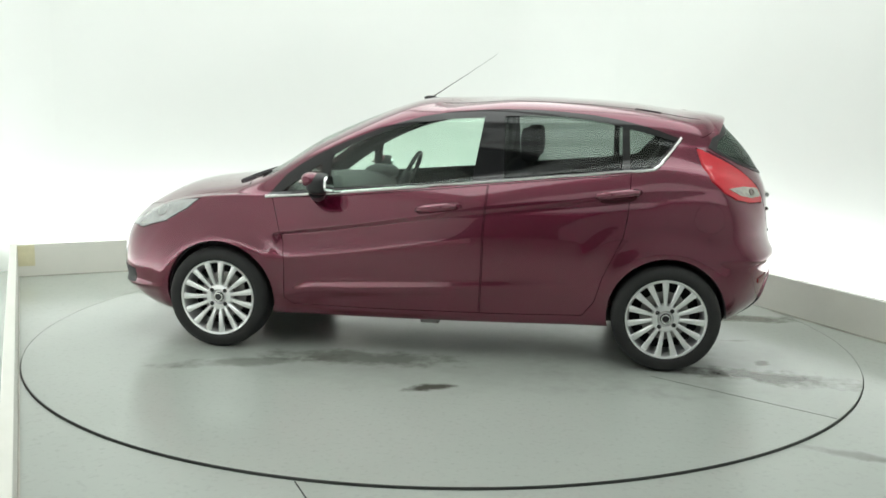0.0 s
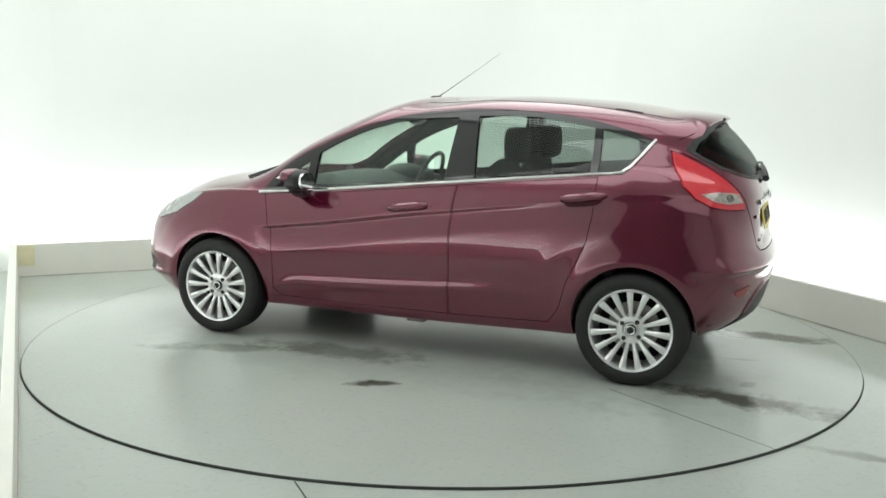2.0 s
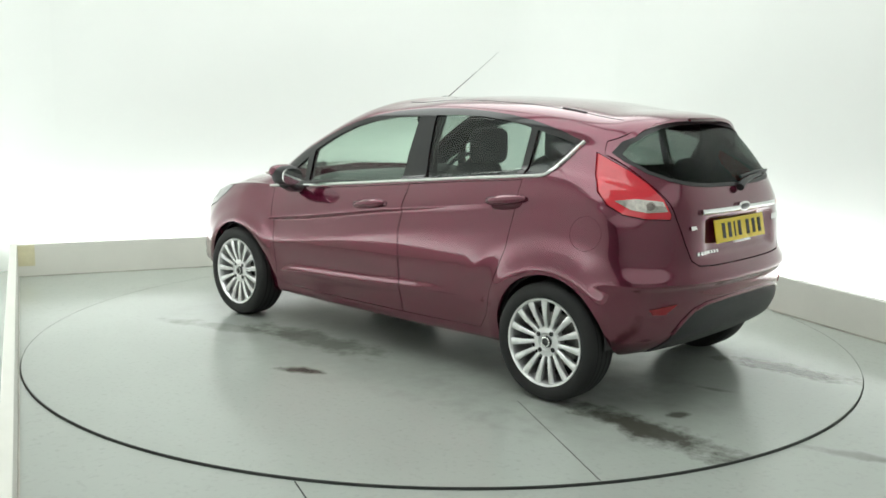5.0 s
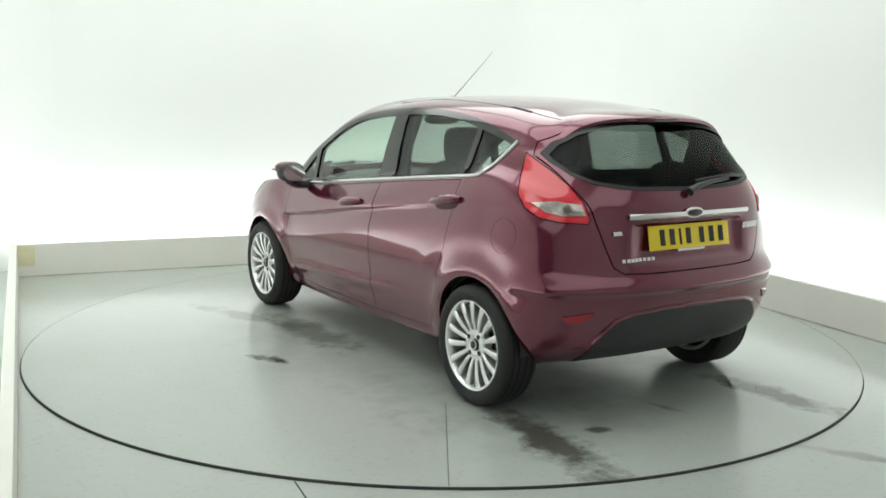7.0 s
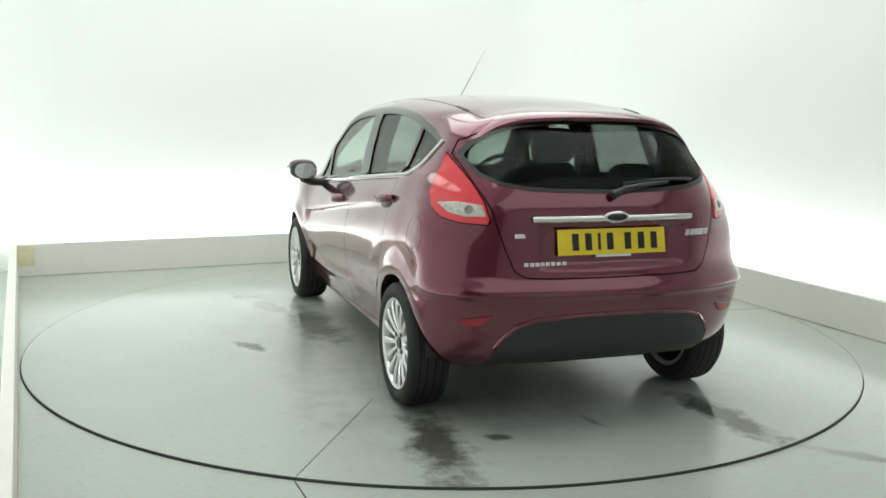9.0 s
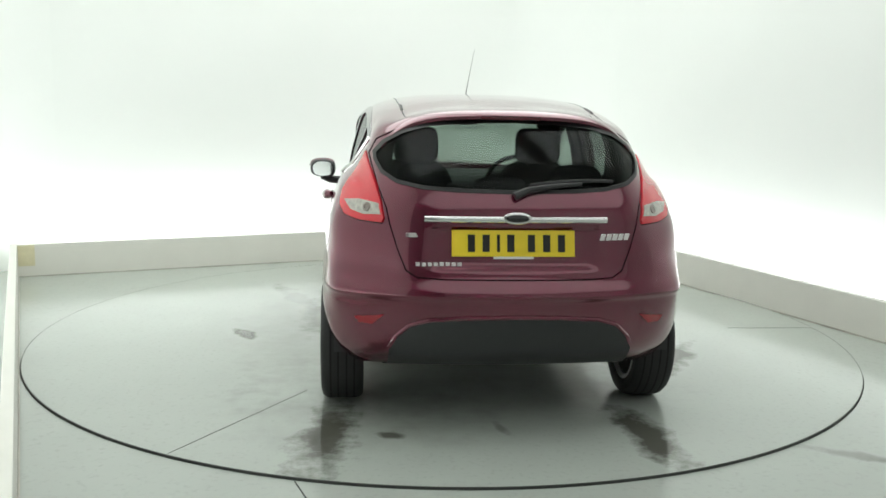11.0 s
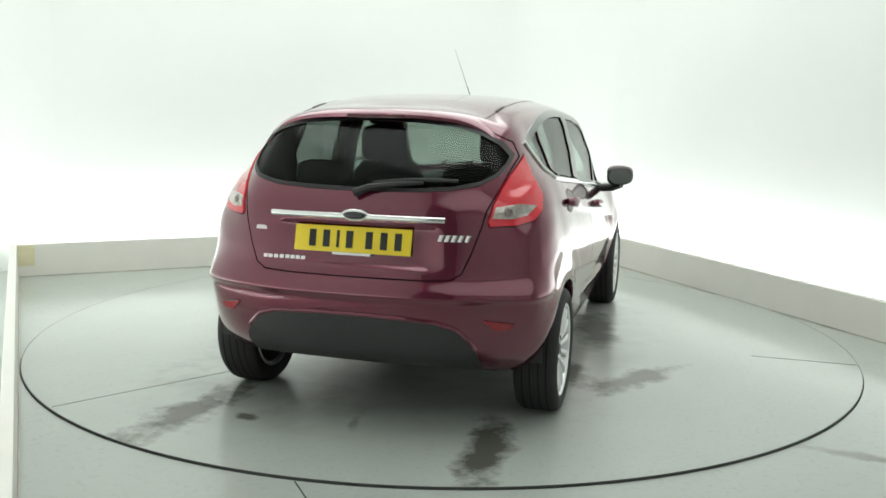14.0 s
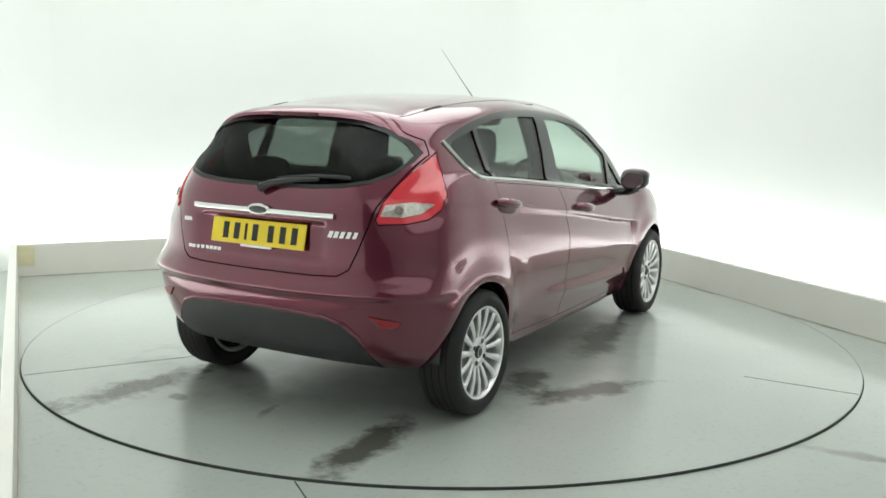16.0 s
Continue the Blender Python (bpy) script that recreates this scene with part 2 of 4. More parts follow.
# ---- room ----
def room():
    R_TABLE = 2.418
    LOW = -0.010

    def structure(name, lo, hi, material, label, bevel=0.0):
        ob = mesh_ob(name, box(lo, hi, bevel, None), material, None, label, smooth=False, kind="structure")
        ob.matrix_world = ROOM
        return ob
    w = GAP + HALF
    # floor: one sheet with a round opening for the turntable
    bm = bmesh.new()
    n = 192
    hole, low, rim = [], [], []
    for k in range(n):
        a = 2 * math.pi * k / n
        c, s = math.cos(a), math.sin(a)
        hole.append(bm.verts.new(((R_TABLE + 0.005) * c, (R_TABLE + 0.005) * s, LOW)))
        low.append(bm.verts.new(((R_TABLE + 0.005) * c, (R_TABLE + 0.005) * s, -0.06)))
        q = 13.0 / max(abs(c), abs(s))
        rim.append(bm.verts.new((q * c, q * s, LOW)))
    for k in range(n):
        j = (k + 1) % n
        bm.faces.new((hole[k], rim[k], rim[j], hole[j]))
        bm.faces.new((low[k], hole[k], hole[j], low[j]))
    ob = mesh_ob("floor", bm, floor_mat("worn_floor_paint", [(2.05, -2.18, -28, 0.34, 0.06, 0.45), (1.75, -2.0, -25, 0.3, 0.05, 0.35), (2.3, -1.9, 10, 0.25, 0.05, 0.3)]), None, "worn grey-green painted studio floor around the turntable", smooth=False, kind="structure")
    bm = bmesh.new()
    bmesh.ops.create_circle(bm, cap_ends=True, radius=R_TABLE + 0.3, segments=96, matrix=pose(0, 0, -0.06))
    mesh_ob("floor_pit", bm, M_PIT, None, "dark gap under the turntable edge", smooth=False, kind="structure")
    # fine joint in the fixed floor in front of the table
    seam = mesh_ob("trim_floor_joint", box((0, -0.0025, 0), (0.9, 0.0025, 0.002)), M_PIT, None, "dark joint between floor sheets", smooth=False, kind="structure")
    seam.matrix_world = pose(-0.545, -2.372, LOW, 0, 0, -66)
    # walls, each a slab
    structure("wall_north", (-w, BACK + GAP, -0.03), (w, BACK + GAP + 0.12, HIGH), M_WALL, "plain white studio wall washed with light")
    structure("wall_east", (w, BAY, -0.03), (w + 0.12, BACK + GAP + 0.12, HIGH), M_WALL, "plain white studio wall washed with light")
    structure("wall_west", (-w - 0.12, BAY, -0.03), (-w, BACK + GAP + 0.12, HIGH), M_WALL, "plain white studio wall washed with light")
    # the dim hall that the bay opens to; unseen, toned for the car's reflections
    h = 3.4
    structure("wall_hall_east", (h, FRONT, -0.03), (h + 0.12, BAY, HIGH), M_HALL, "plain pale hall wall")
    structure("wall_hall_west", (-h - 0.12, FRONT, -0.03), (-h, BAY, HIGH), M_HALLDARK, "unseen hall wall, darkened to deepen the car's side reflections")
    structure("wall_return_east", (w + 0.121, BAY, -0.03), (h + 0.12, BAY + 0.12, HIGH), M_HALL, "plain pale hall wall beside the bay")
    structure("wall_return_west", (-h - 0.12, BAY, -0.03), (-w - 0.121, BAY + 0.12, HIGH), M_HALL, "plain pale hall wall beside the bay")
    structure("wall_south", (-h - 0.12, FRONT - 0.12, -0.03), (h + 0.12, FRONT, HIGH), M_HALL, "plain pale end wall of the hall")
    structure("ceiling_hall", (-h - 0.12, FRONT - 0.12, HIGH), (h + 0.12, BAY - 0.001, HIGH + 0.1), M_HALL, "plain pale hall ceiling")
    structure("ceiling", (-w - 0.12, BAY, HIGH), (w + 0.12, BACK + GAP + 0.12, HIGH + 0.1), M_CEIL, "plain white studio ceiling")
    # rounded inner corners
    for s in (1, -1):
        bm = bmesh.new()
        r, n = 0.75, 20
        cx, cy = s * (w - r), BACK + GAP - r
        lo, hi = [], []
        for k in range(n + 1):
            q = radians(90 * k / n)
            for z, row in ((-0.03, lo), (HIGH, hi)):
                row.append(bm.verts.new((cx + s * (r - .001) * math.cos(q), cy + (r - .001) * math.sin(q), z)))
        back = [bm.verts.new((s * (w - .001), BACK + GAP - .001, z)) for z in (-0.03, HIGH)]
        for k in range(n):
            bm.faces.new((lo[k], lo[k + 1], hi[k + 1], hi[k]))
        for row, v in ((lo, back[0]), (hi, back[1])):
            for k in range(n):
                bm.faces.new((row[k], row[k + 1], v))
        bm.faces.new((lo[0], hi[0], back[1], back[0]))
        bm.faces.new((lo[n], back[0], back[1], hi[n]))
        bmesh.ops.recalc_face_normals(bm, faces=bm.faces)
        ob = mesh_ob("wall_corner", bm, M_WALL, None, "rounded white inner corner of the studio walls", kind="structure")
        ob.matrix_world = ROOM
    # low plinths that hide the wall washers
    t = 0.05
    structure("plinth_north", (-HALF, BACK, -0.03), (HALF, BACK + t, PLINTH), M_PLINTH, "low scuffed white board hiding wall lights", 0.004)
    structure("plinth_east", (HALF, BAY + 0.01, -0.03), (HALF + t, BACK + t, PLINTH), M_PLINTH, "low scuffed white board hiding wall lights", 0.004)
    structure("plinth_west", (-HALF - t, BAY + 0.01, -0.03), (-HALF, BACK + t, PLINTH), M_PLINTH, "low scuffed white board hiding wall lights", 0.004)
    structure("trim_corner_tape", (-HALF + .004, BACK - .002, .075), (-HALF + .125, BACK - .0004, PLINTH - .006), M_TAPE, "yellowed tape patch on the plinth corner")
    # strips colour in the dirt and shadow line at the plinth feet
    structure("trim_foot_line", (HALF - .010, -2.6, LOW), (HALF - .0005, BACK - .01, LOW + .008), M_FOOTLINE, "thin strip along the plinth foot, dirt and shadow line in its colour")
    structure("trim_foot_line", (-HALF + .0005, -2.6, LOW), (-HALF + .008, BACK - .01, LOW + .006), M_FOOTLINE, "thin strip along the plinth foot, dirt and shadow line in its colour")
    structure("trim_foot_line", (-HALF + .009, BACK - .008, LOW), (HALF - .011, BACK - .0005, LOW + .006), M_FOOTLINE, "thin strip along the plinth foot, dirt and shadow line in its colour")
    # ceiling panels
    for b in (-1.4, 1.4):
        for a in (-1.25, 1.25):
            lamp = new("ceiling_light")
            tagged(lamp, "white rectangular ceiling light panel, switched on", "ceiling light", "ceiling light panels")
            lamp.matrix_world = ROOM @ pose(a, b, HIGH)
            part("frame", box((-1.2, -1.35, -0.03), (1.2, 1.35, -0.002), 0.004), M_CEIL, lamp)
            part("diffuser", box((-1.15, -1.3, -0.036), (1.15, 1.3, -0.031)), M_PANEL, lamp)
    # panel for the added hall fill, out of view
    lamp = new("ceiling_light")
    tagged(lamp, "wide dim ceiling panel added in the unseen hall as fill light", "ceiling light", "ceiling light panels")
    lamp.matrix_world = ROOM @ pose(0, -5.15, HIGH)
    part("frame", box((-3.05, -1.25, -0.03), (3.05, 1.25, -0.002), 0.004), M_CEIL, lamp)
    part("diffuser", box((-3.0, -1.2, -0.036), (3.0, 1.2, -0.031)), M_FILLPANEL, lamp)
    # turntable
    table = new("turntable")
    tagged(table, "round grey-green turntable flush with the floor, stained by tyres, with broad darker patches", "turntable")
    floor_marks = [(-1.93, .68, -8, .50, .13, .85), (-1.70, .66, -6, .45, .09, .45), (-1.88, -.72, 5, .46, .11, .88), (-.11, 1.21, 28, .19, .055, .9), (-.70, -1.24, -30, .36, .13, .75), (-.70, -.90, 15, .26, .12, .7), (.31, -.92, 10, .55, .15, .55), (.9, .95, 20, .5, .10, .4), (-1.86, .40, 60, .07, .04, .8), (.35, .76, 5, .6, .16, .5), (-1.79, -.09, 12, .09, .03, .4),
              # broad soft-edged patches, faintly darker, under and beside the car
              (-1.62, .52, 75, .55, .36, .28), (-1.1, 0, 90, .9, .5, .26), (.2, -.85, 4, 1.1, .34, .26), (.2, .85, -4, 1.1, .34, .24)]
    m_top = floor_mat("worn_turntable_paint", floor_marks)
    bm = bmesh.new()
    bmesh.ops.create_circle(bm, cap_ends=True, radius=R_TABLE, segments=192)
    r = bmesh.ops.extrude_face_region(bm, geom=list(bm.faces))
    bmesh.ops.translate(bm, verts=[v for v in r["geom"] if isinstance(v, bmesh.types.BMVert)], vec=(0, 0, -0.02))
    bmesh.ops.recalc_face_normals(bm, faces=bm.faces)
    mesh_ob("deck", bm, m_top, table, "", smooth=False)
    # rim coloured dark for the shade on the deck's upright edge
    bm = lathe([(R_TABLE - 0.003, 0.0006), (R_TABLE + 0.001, 0.0002), (R_TABLE + 0.001, -0.019), (R_TABLE - 0.003, -0.019), (R_TABLE - 0.003, 0.0006)], 192)
    bmesh.ops.rotate(bm, verts=bm.verts, matrix=Matrix.Rotation(radians(90), 3, "X"))
    part("steel_rim", bm, M_STEEL, table, "thin steel rim, darkened for the shade on the deck edge")
    for turn, start in ((147.5, 1.45), (269.5, 1.85)):
        ob = part("deck_joint", box((start, -0.0021, -0.002), (R_TABLE - 0.01, 0.0021, 0.0012)), M_JOINT, table, "straight dark joint between deck plates")
        ob.matrix_basis = pose(0, 0, 0, 0, 0, turn)
    return table


# ---- the car: hull rows run from the nose round the side to the tail; x forward, y to its left ----
ROW_BOTTOM = ((1.86, 0, .17), (1.82, .35, .17), (1.66, .6, .17), (1.52, .72, .18), (1.24, .748, .2), (0.9, .74, .2), (0.4, .75, .2), (-.25, .75, .205), (-.8, .75, .215), (-1.24, .748, .225), (-1.54, .68, .255), (-1.68, .46, .285), (-1.72, 0, .29))
ROW_SILL = ((1.98, 0, .27), (1.94, .36, .27), (1.82, .63, .27), (1.6, .77, .28), (1.24, .803, .29), (0.9, .779, .28), (0.4, .784, .28), (-.25, .784, .285), (-.8, .784, .29), (-1.24, .808, .3), (-1.6, .75, .345), (-1.775, .48, .36), (-1.81, 0, .365))
ROW_LOW = ((2.025, 0, .42), (1.985, .37, .42), (1.87, .65, .42), (1.63, .79, .42), (1.24, .836, .43), (0.9, .814, .43), (0.4, .814, .43), (-.25, .816, .43), (-.8, .82, .43), (-1.24, .842, .45), (-1.63, .785, .47), (-1.8, .5, .485), (-1.85, 0, .49))
ROW_MID = ((2.025, 0, .55), (1.985, .37, .55), (1.86, .64, .56), (1.62, .785, .57), (1.24, .845, .6), (0.9, .838, .58), (0.4, .84, .58), (-.25, .842, .6), (-.8, .845, .62), (-1.24, .848, .64), (-1.62, .79, .62), (-1.788, .51, .61), (-1.843, 0, .61))
ROW_SHOULDER = ((1.99, 0, .64), (1.95, .37, .64), (1.83, .63, .65), (1.59, .765, .69), (1.24, .82, .72), (0.9, .825, .7), (0.45, .828, .73), (-.25, .83, .83), (-.8, .82, .905), (-1.24, .815, .945), (-1.57, .785, .88), (-1.78, .53, .75), (-1.832, 0, .745))
ROW_BELT = ((1.93, 0, .72), (1.89, .36, .72), (1.76, .6, .73), (1.56, .71, .8), (1.24, .755, .855), (0.95, .735, .865), (0.45, .735, .915), (-.25, .735, .995), (-.8, .725, 1.052), (-1.2, .715, 1.09), (-1.51, .7, 1.02), (-1.75, .52, .93), (-1.806, 0, .94))
ROW_HOOD = ((1.66, 0, .882), (1.62, .33, .872), (1.49, .56, .86), (1.31, .66, .868), (1.13, .715, .876), (0.92, .724, .88), (0.45, .725, .922), (-.25, .727, 1.0), (-.8, .717, 1.058), (-1.2, .703, 1.1), (-1.5, .685, 1.045), (-1.745, .51, .965), (-1.8, 0, .97))
ROW_COWL = ((1.15, 0, .98), (1.13, .3, .972), (1.09, .52, .955), (1.06, .635, .937), (1.0, .688, .92), (0.86, .71, .9), (0.45, .715, .93), (-.25, .716, 1.01), (-.8, .7, 1.07), (-1.2, .683, 1.12), (-1.485, .66, 1.075), (-1.73, .5, 1.01), (-1.784, 0, 1.01))
ROW_GLASS = ((0.725, 0, 1.213), (0.722, .3, 1.205), (0.705, .5, 1.18), (0.69, .605, 1.155), (0.655, .655, 1.142), (0.55, .673, 1.146), (0.25, .678, 1.165), (-.28, .675, 1.19), (-.8, .655, 1.205), (-1.18, .625, 1.22), (-1.42, .605, 1.19), (-1.655, .455, 1.155), (-1.705, 0, 1.16))
ROW_RAIL = ((0.18, 0, 1.425), (0.178, .26, 1.418), (0.172, .44, 1.4), (0.16, .53, 1.38), (0.12, .572, 1.366), (0.04, .588, 1.363), (-.07, .594, 1.366), (-.32, .592, 1.372), (-.8, .574, 1.366), (-1.12, .548, 1.348), (-1.36, .528, 1.315), (-1.475, .4, 1.34), (-1.5, 0, 1.355))
ROOF_X = (0, -.03, -.08, -.14, -.2, -.28, -.38, -.52, -.8, -1.05, -1.22, -1.33, -1.38)
ROOF_Z = (1.439, 1.441, 1.443, 1.445, 1.447, 1.449, 1.451, 1.452, 1.444, 1.427, 1.405, 1.388, 1.380)
HUB_X, HUB_Z, TYRE_R = 1.2445, 0.288, 0.288


def spline(P, per):
    """A smooth curve through the rows of P (n, k, 3), per steps a span, chord-length tangents."""
    d = np.maximum(np.linalg.norm(np.diff(P, axis=0), axis=2, keepdims=True), 1e-4) ** 0.5
    out = []
    n = len(P)
    for i in range(1, n - 2):
        p0, p1, p2, p3 = P[i - 1], P[i], P[i + 1], P[i + 2]
        d0, d1, d2 = d[i - 1], d[i], d[i + 1]
        m1 = (p1 - p0) / d0 - (p2 - p0) / (d0 + d1) + (p2 - p1) / d1
        m2 = (p2 - p1) / d1 - (p3 - p1) / (d1 + d2) + (p3 - p2) / d2
        m1, m2 = m1 * d1, m2 * d1
        for s in range(per):
            t = s / per
            out.append((2 * t**3 - 3 * t**2 + 1) * p1 + (t**3 - 2 * t**2 + t) * m1 + (-2 * t**3 + 3 * t**2) * p2 + (t**3 - t**2) * m2)
    out.append(P[-2])
    return np.array(out)


def hull_grid():
    rows = [ROW_BOTTOM, ROW_SILL, ROW_LOW, ROW_MID, ROW_SHOULDER, ROW_BELT, ROW_HOOD, ROW_COWL, ROW_GLASS, ROW_RAIL]
    P = np.array(rows, float)
    P[:5, :, 1] *= 0.982 - 0.024 * np.clip(-P[:5, :, 0] / 1.2, 0, 1)
    roof = np.stack([np.array(ROOF_X), np.zeros(13), np.array(ROOF_Z)], -1)[None]
    flip = np.array([1, -1, 1.0])
    # upwards: past the roof's middle the other side follows; below, a flat floor
    low = P[:1] * np.array([1, .8, 1.0])
    P = np.concatenate([low, P, roof, P[-1:] * flip])
    up = spline(P, 13)
    # along: the other side beyond nose and tail
    Q = np.swapaxes(up, 0, 1)
    Q = np.concatenate([Q[1:2] * flip, Q, Q[-2:-1] * flip])
    G = np.swapaxes(spline(Q, 14), 0, 1)      # (rows, columns, 3)
    x, y, z = G[..., 0], G[..., 1], G[..., 2]
    side = np.clip((y - 0.60) / 0.12, 0, 1)
    # swage line through the handles, scallop under it, lower door ridge, wheel arch flares
    zc = np.interp(x, (-1.7, -1.44, -1.1, -.54, -.08, .54, .87), (.98, .975, .945, .873, .812, .716, .675))
    fade = np.clip((0.93 - x) / 0.06, 0, 1) * np.clip((x + 1.62) / 0.5, 0, 1) * side
    below = zc - z
    deep = np.interp(x, (-1.2, -.6, .8), (.010, .016, .026))
    reach = np.interp(x, (-1.2, -.6, .8), (.09, .11, .15))
    y -= fade * deep * np.clip(below / 0.012, 0, 1) * np.clip(1 - below / reach, 0, 1)
    zl = np.interp(x, (-.6, .1, .72, .84), (.43, .385, .355, .32))
    fl = np.clip((0.88 - x) / 0.1, 0, 1) * np.clip((x + 0.85) / 0.5, 0, 1) * side
    y += fl * 0.013 * np.exp(-((z - zl) / 0.035) ** 2)
    for hx in (HUB_X, -HUB_X):
        rr = np.hypot(x - hx, z - HUB_Z)
        y += side * 0.0115 * np.exp(-((rr - 0.355) / 0.05) ** 2)
        # haunch: a soft ridge further out over each wheel
        over = np.clip((z - HUB_Z - .16) / .14, 0, 1)
        far_out = rr - (0.50 if hx > 0 else 0.535)
        y += side * over * 0.004 * np.where(far_out > 0, np.exp(-(far_out / .03) ** 2), np.exp(-(far_out / .07) ** 2))
    # chin lip under the nose
    chin = np.clip((x - 1.55) / .2, 0, 1) * np.exp(-((z - .315) / .026) ** 2)
    x += .020 * chin
    y += .010 * chin * np.clip((y - .3) / .3, 0, 1)
    # bumper ledge round the tail, tailgate dish round the plate
    dz = z - .610
    ledge = np.where(dz > 0, np.exp(-(dz / .065) ** 2), .55 * np.exp(-(dz / .10) ** 2) + .45 * np.exp(-(dz / .014) ** 2))
    y += 0.016 * ledge * np.clip((-1.45 - x) / 0.12, 0, 1) * np.clip((y - .35) / .25, 0, 1)
    tail = np.clip((-1.55 - x) / 0.1, 0, 1)
    x -= tail * 0.042 * ledge
    x += tail * 0.022 * np.clip((0.36 - np.abs(y)) / 0.03, 0, 1) * np.clip((z - .715) / 0.03, 0, 1) * np.clip((.905 - z) / 0.012, 0, 1)
    return G


def hull_mesh(G, name):
    """The closed hull from the left half's grid."""
    nr, nc, _ = G.shape
    bm = bmesh.new()
    left = [[bm.verts.new(G[i, j]) for j in range(nc)] for i in range(nr)]
    right = [[bm.verts.new(G[i, j] * np.array([1, -1, 1])) for j in range(nc)] for i in range(nr)]
    for i in range(nr - 1):
        for j in range(nc - 1):
            bm.faces.new((left[i][j], left[i + 1][j], left[i + 1][j + 1], left[i][j + 1]))
            bm.faces.new((right[i][j], right[i][j + 1], right[i + 1][j + 1], right[i + 1][j]))
    for j in range(nc - 1):
        bm.faces.new((left[0][j + 1], right[0][j + 1], right[0][j], left[0][j]))
    bmesh.ops.remove_doubles(bm, verts=bm.verts, dist=2e-4)
    bmesh.ops.dissolve_degenerate(bm, dist=1e-5, edges=bm.edges)
    bmesh.ops.recalc_face_normals(bm, faces=bm.faces)
    bmesh.ops.triangulate(bm, faces=bm.faces)
    bm.normal_update()
    return bm


HULL = hull_mesh(hull_grid(), "hull")
from mathutils.bvhtree import BVHTree
HULL_TREE = BVHTree.FromBMesh(HULL)
HULL.verts.ensure_lookup_table()
HULL.faces.ensure_lookup_table()
HULL_NORMALS = [v.normal.copy() for v in HULL.verts]


def smooth_normal(p):
    """The hull's smooth normal nearest to p, and how far off it is."""
    q, n, i, d = HULL_TREE.find_nearest(p)
    vs = HULL.faces[i].verts
    w = mathutils_weights(q, [v.co for v in vs])
    s = Vector((0, 0, 0))
    for k, v in zip(w, vs):
        s += HULL_NORMALS[v.index] * max(k, 0)
    return (s.normalized() if s.length else n), d


def mathutils_weights(p, tri):
    a, b, c = tri
    n = (b - a).cross(c - a)
    full = max(n.length_squared, 1e-14)
    return ((c - b).cross(p - b).dot(n) / full, (a - c).cross(p - c).dot(n) / full, (b - a).cross(p - a).dot(n) / full)


def offset_hull(d):
    bm = HULL.copy()
    bm.verts.ensure_lookup_table()
    for v in bm.verts:
        v.co += HULL_NORMALS[v.index] * d
    me = bpy.data.meshes.new("cut")
    bm.to_mesh(me)
    bm.free()
    return me


def prism(points, way, far=1.2, grow=0.0):
    """A closed prism through 3D outline points along way."""
    way = Vector(way).normalized()
    e1 = way.orthogonal().normalized()
    e2 = way.cross(e1)
    flat = [(Vector(p).dot(e1), Vector(p).dot(e2)) for p in points]
    base = sum((Vector(p).dot(way) for p in points)) / len(points)
    area_ = sum(a[0] * b[1] - b[0] * a[1] for a, b in zip(flat, flat[1:] + flat[:1]))
    if area_ < 0:
        flat = flat[::-1]
    if grow:
        n = len(flat)
        moved = []
        for i in range(n):
            a, b, c = Vector(flat[i - 1]), Vector(flat[i]), Vector(flat[(i + 1) % n])
            d1, d2 = (b - a).normalized(), (c - b).normalized()
            nn = (Vector((d1.y, -d1.x)) + Vector((d2.y, -d2.x)))
            nn = nn / max(nn.length_squared / 2, 0.3)
            moved.append(b + nn * grow)
        flat = [(v.x, v.y) for v in moved]
    bm = bmesh.new()
    lo = [bm.verts.new(e1 * u + e2 * v + way * (base - far[0] if isinstance(far, tuple) else base - far)) for u, v in flat]
    hi = [bm.verts.new(e1 * u + e2 * v + way * (base + far[1] if isinstance(far, tuple) else base + far)) for u, v in flat]
    n = len(lo)
    for i in range(n):
        bm.faces.new((lo[i], lo[(i + 1) % n], hi[(i + 1) % n], hi[i]))
    bm.faces.new(lo[::-1])
    bm.faces.new(hi)
    bmesh.ops.recalc_face_normals(bm, faces=bm.faces)
    bmesh.ops.triangulate(bm, faces=bm.faces)
    me = bpy.data.meshes.new("prism")
    bm.to_mesh(me)
    bm.free()
    return me


def carve(base, steps):
    """Solid cutting: base mesh, then (operation, mesh) one after another."""
    for op, other in steps:
        a, b = new("base", base), new("tool", other)
        mod = a.modifiers.new("cut", "BOOLEAN")
        mod.operation, mod.object, mod.solver = op, b, "MANIFOLD"
        bpy.context.view_layer.update()
        base = bpy.data.meshes.new_from_object(a.evaluated_get(bpy.context.evaluated_depsgraph_get()))
        bpy.data.objects.remove(a)
        bpy.data.objects.remove(b)
    return base


def skin(name, me, material, parent, label="", tol=0.03):
    """A cut piece of the hull as a part, shaded by the hull's own smooth normals."""
    me.materials.clear()
    me.materials.append(material)
    me.name = name
    me.polygons.foreach_set("use_smooth", [True] * len(me.polygons))
    normals = []
    cache = {}
    for p in me.polygons:
        fn = p.normal
        for v in p.vertices:
            if v not in cache:
                cache[v] = smooth_normal(me.vertices[v].co)
            n, d = cache[v]
            normals.append(n if n.dot(fn) > 0.80 and d < tol else fn)
    me.normals_split_custom_set(normals)
    ob = new(name, me)
    ob.parent = parent
    return tagged(ob, label)


def mirrored(points):
    return [(p[0], -p[1], p[2]) for p in points]


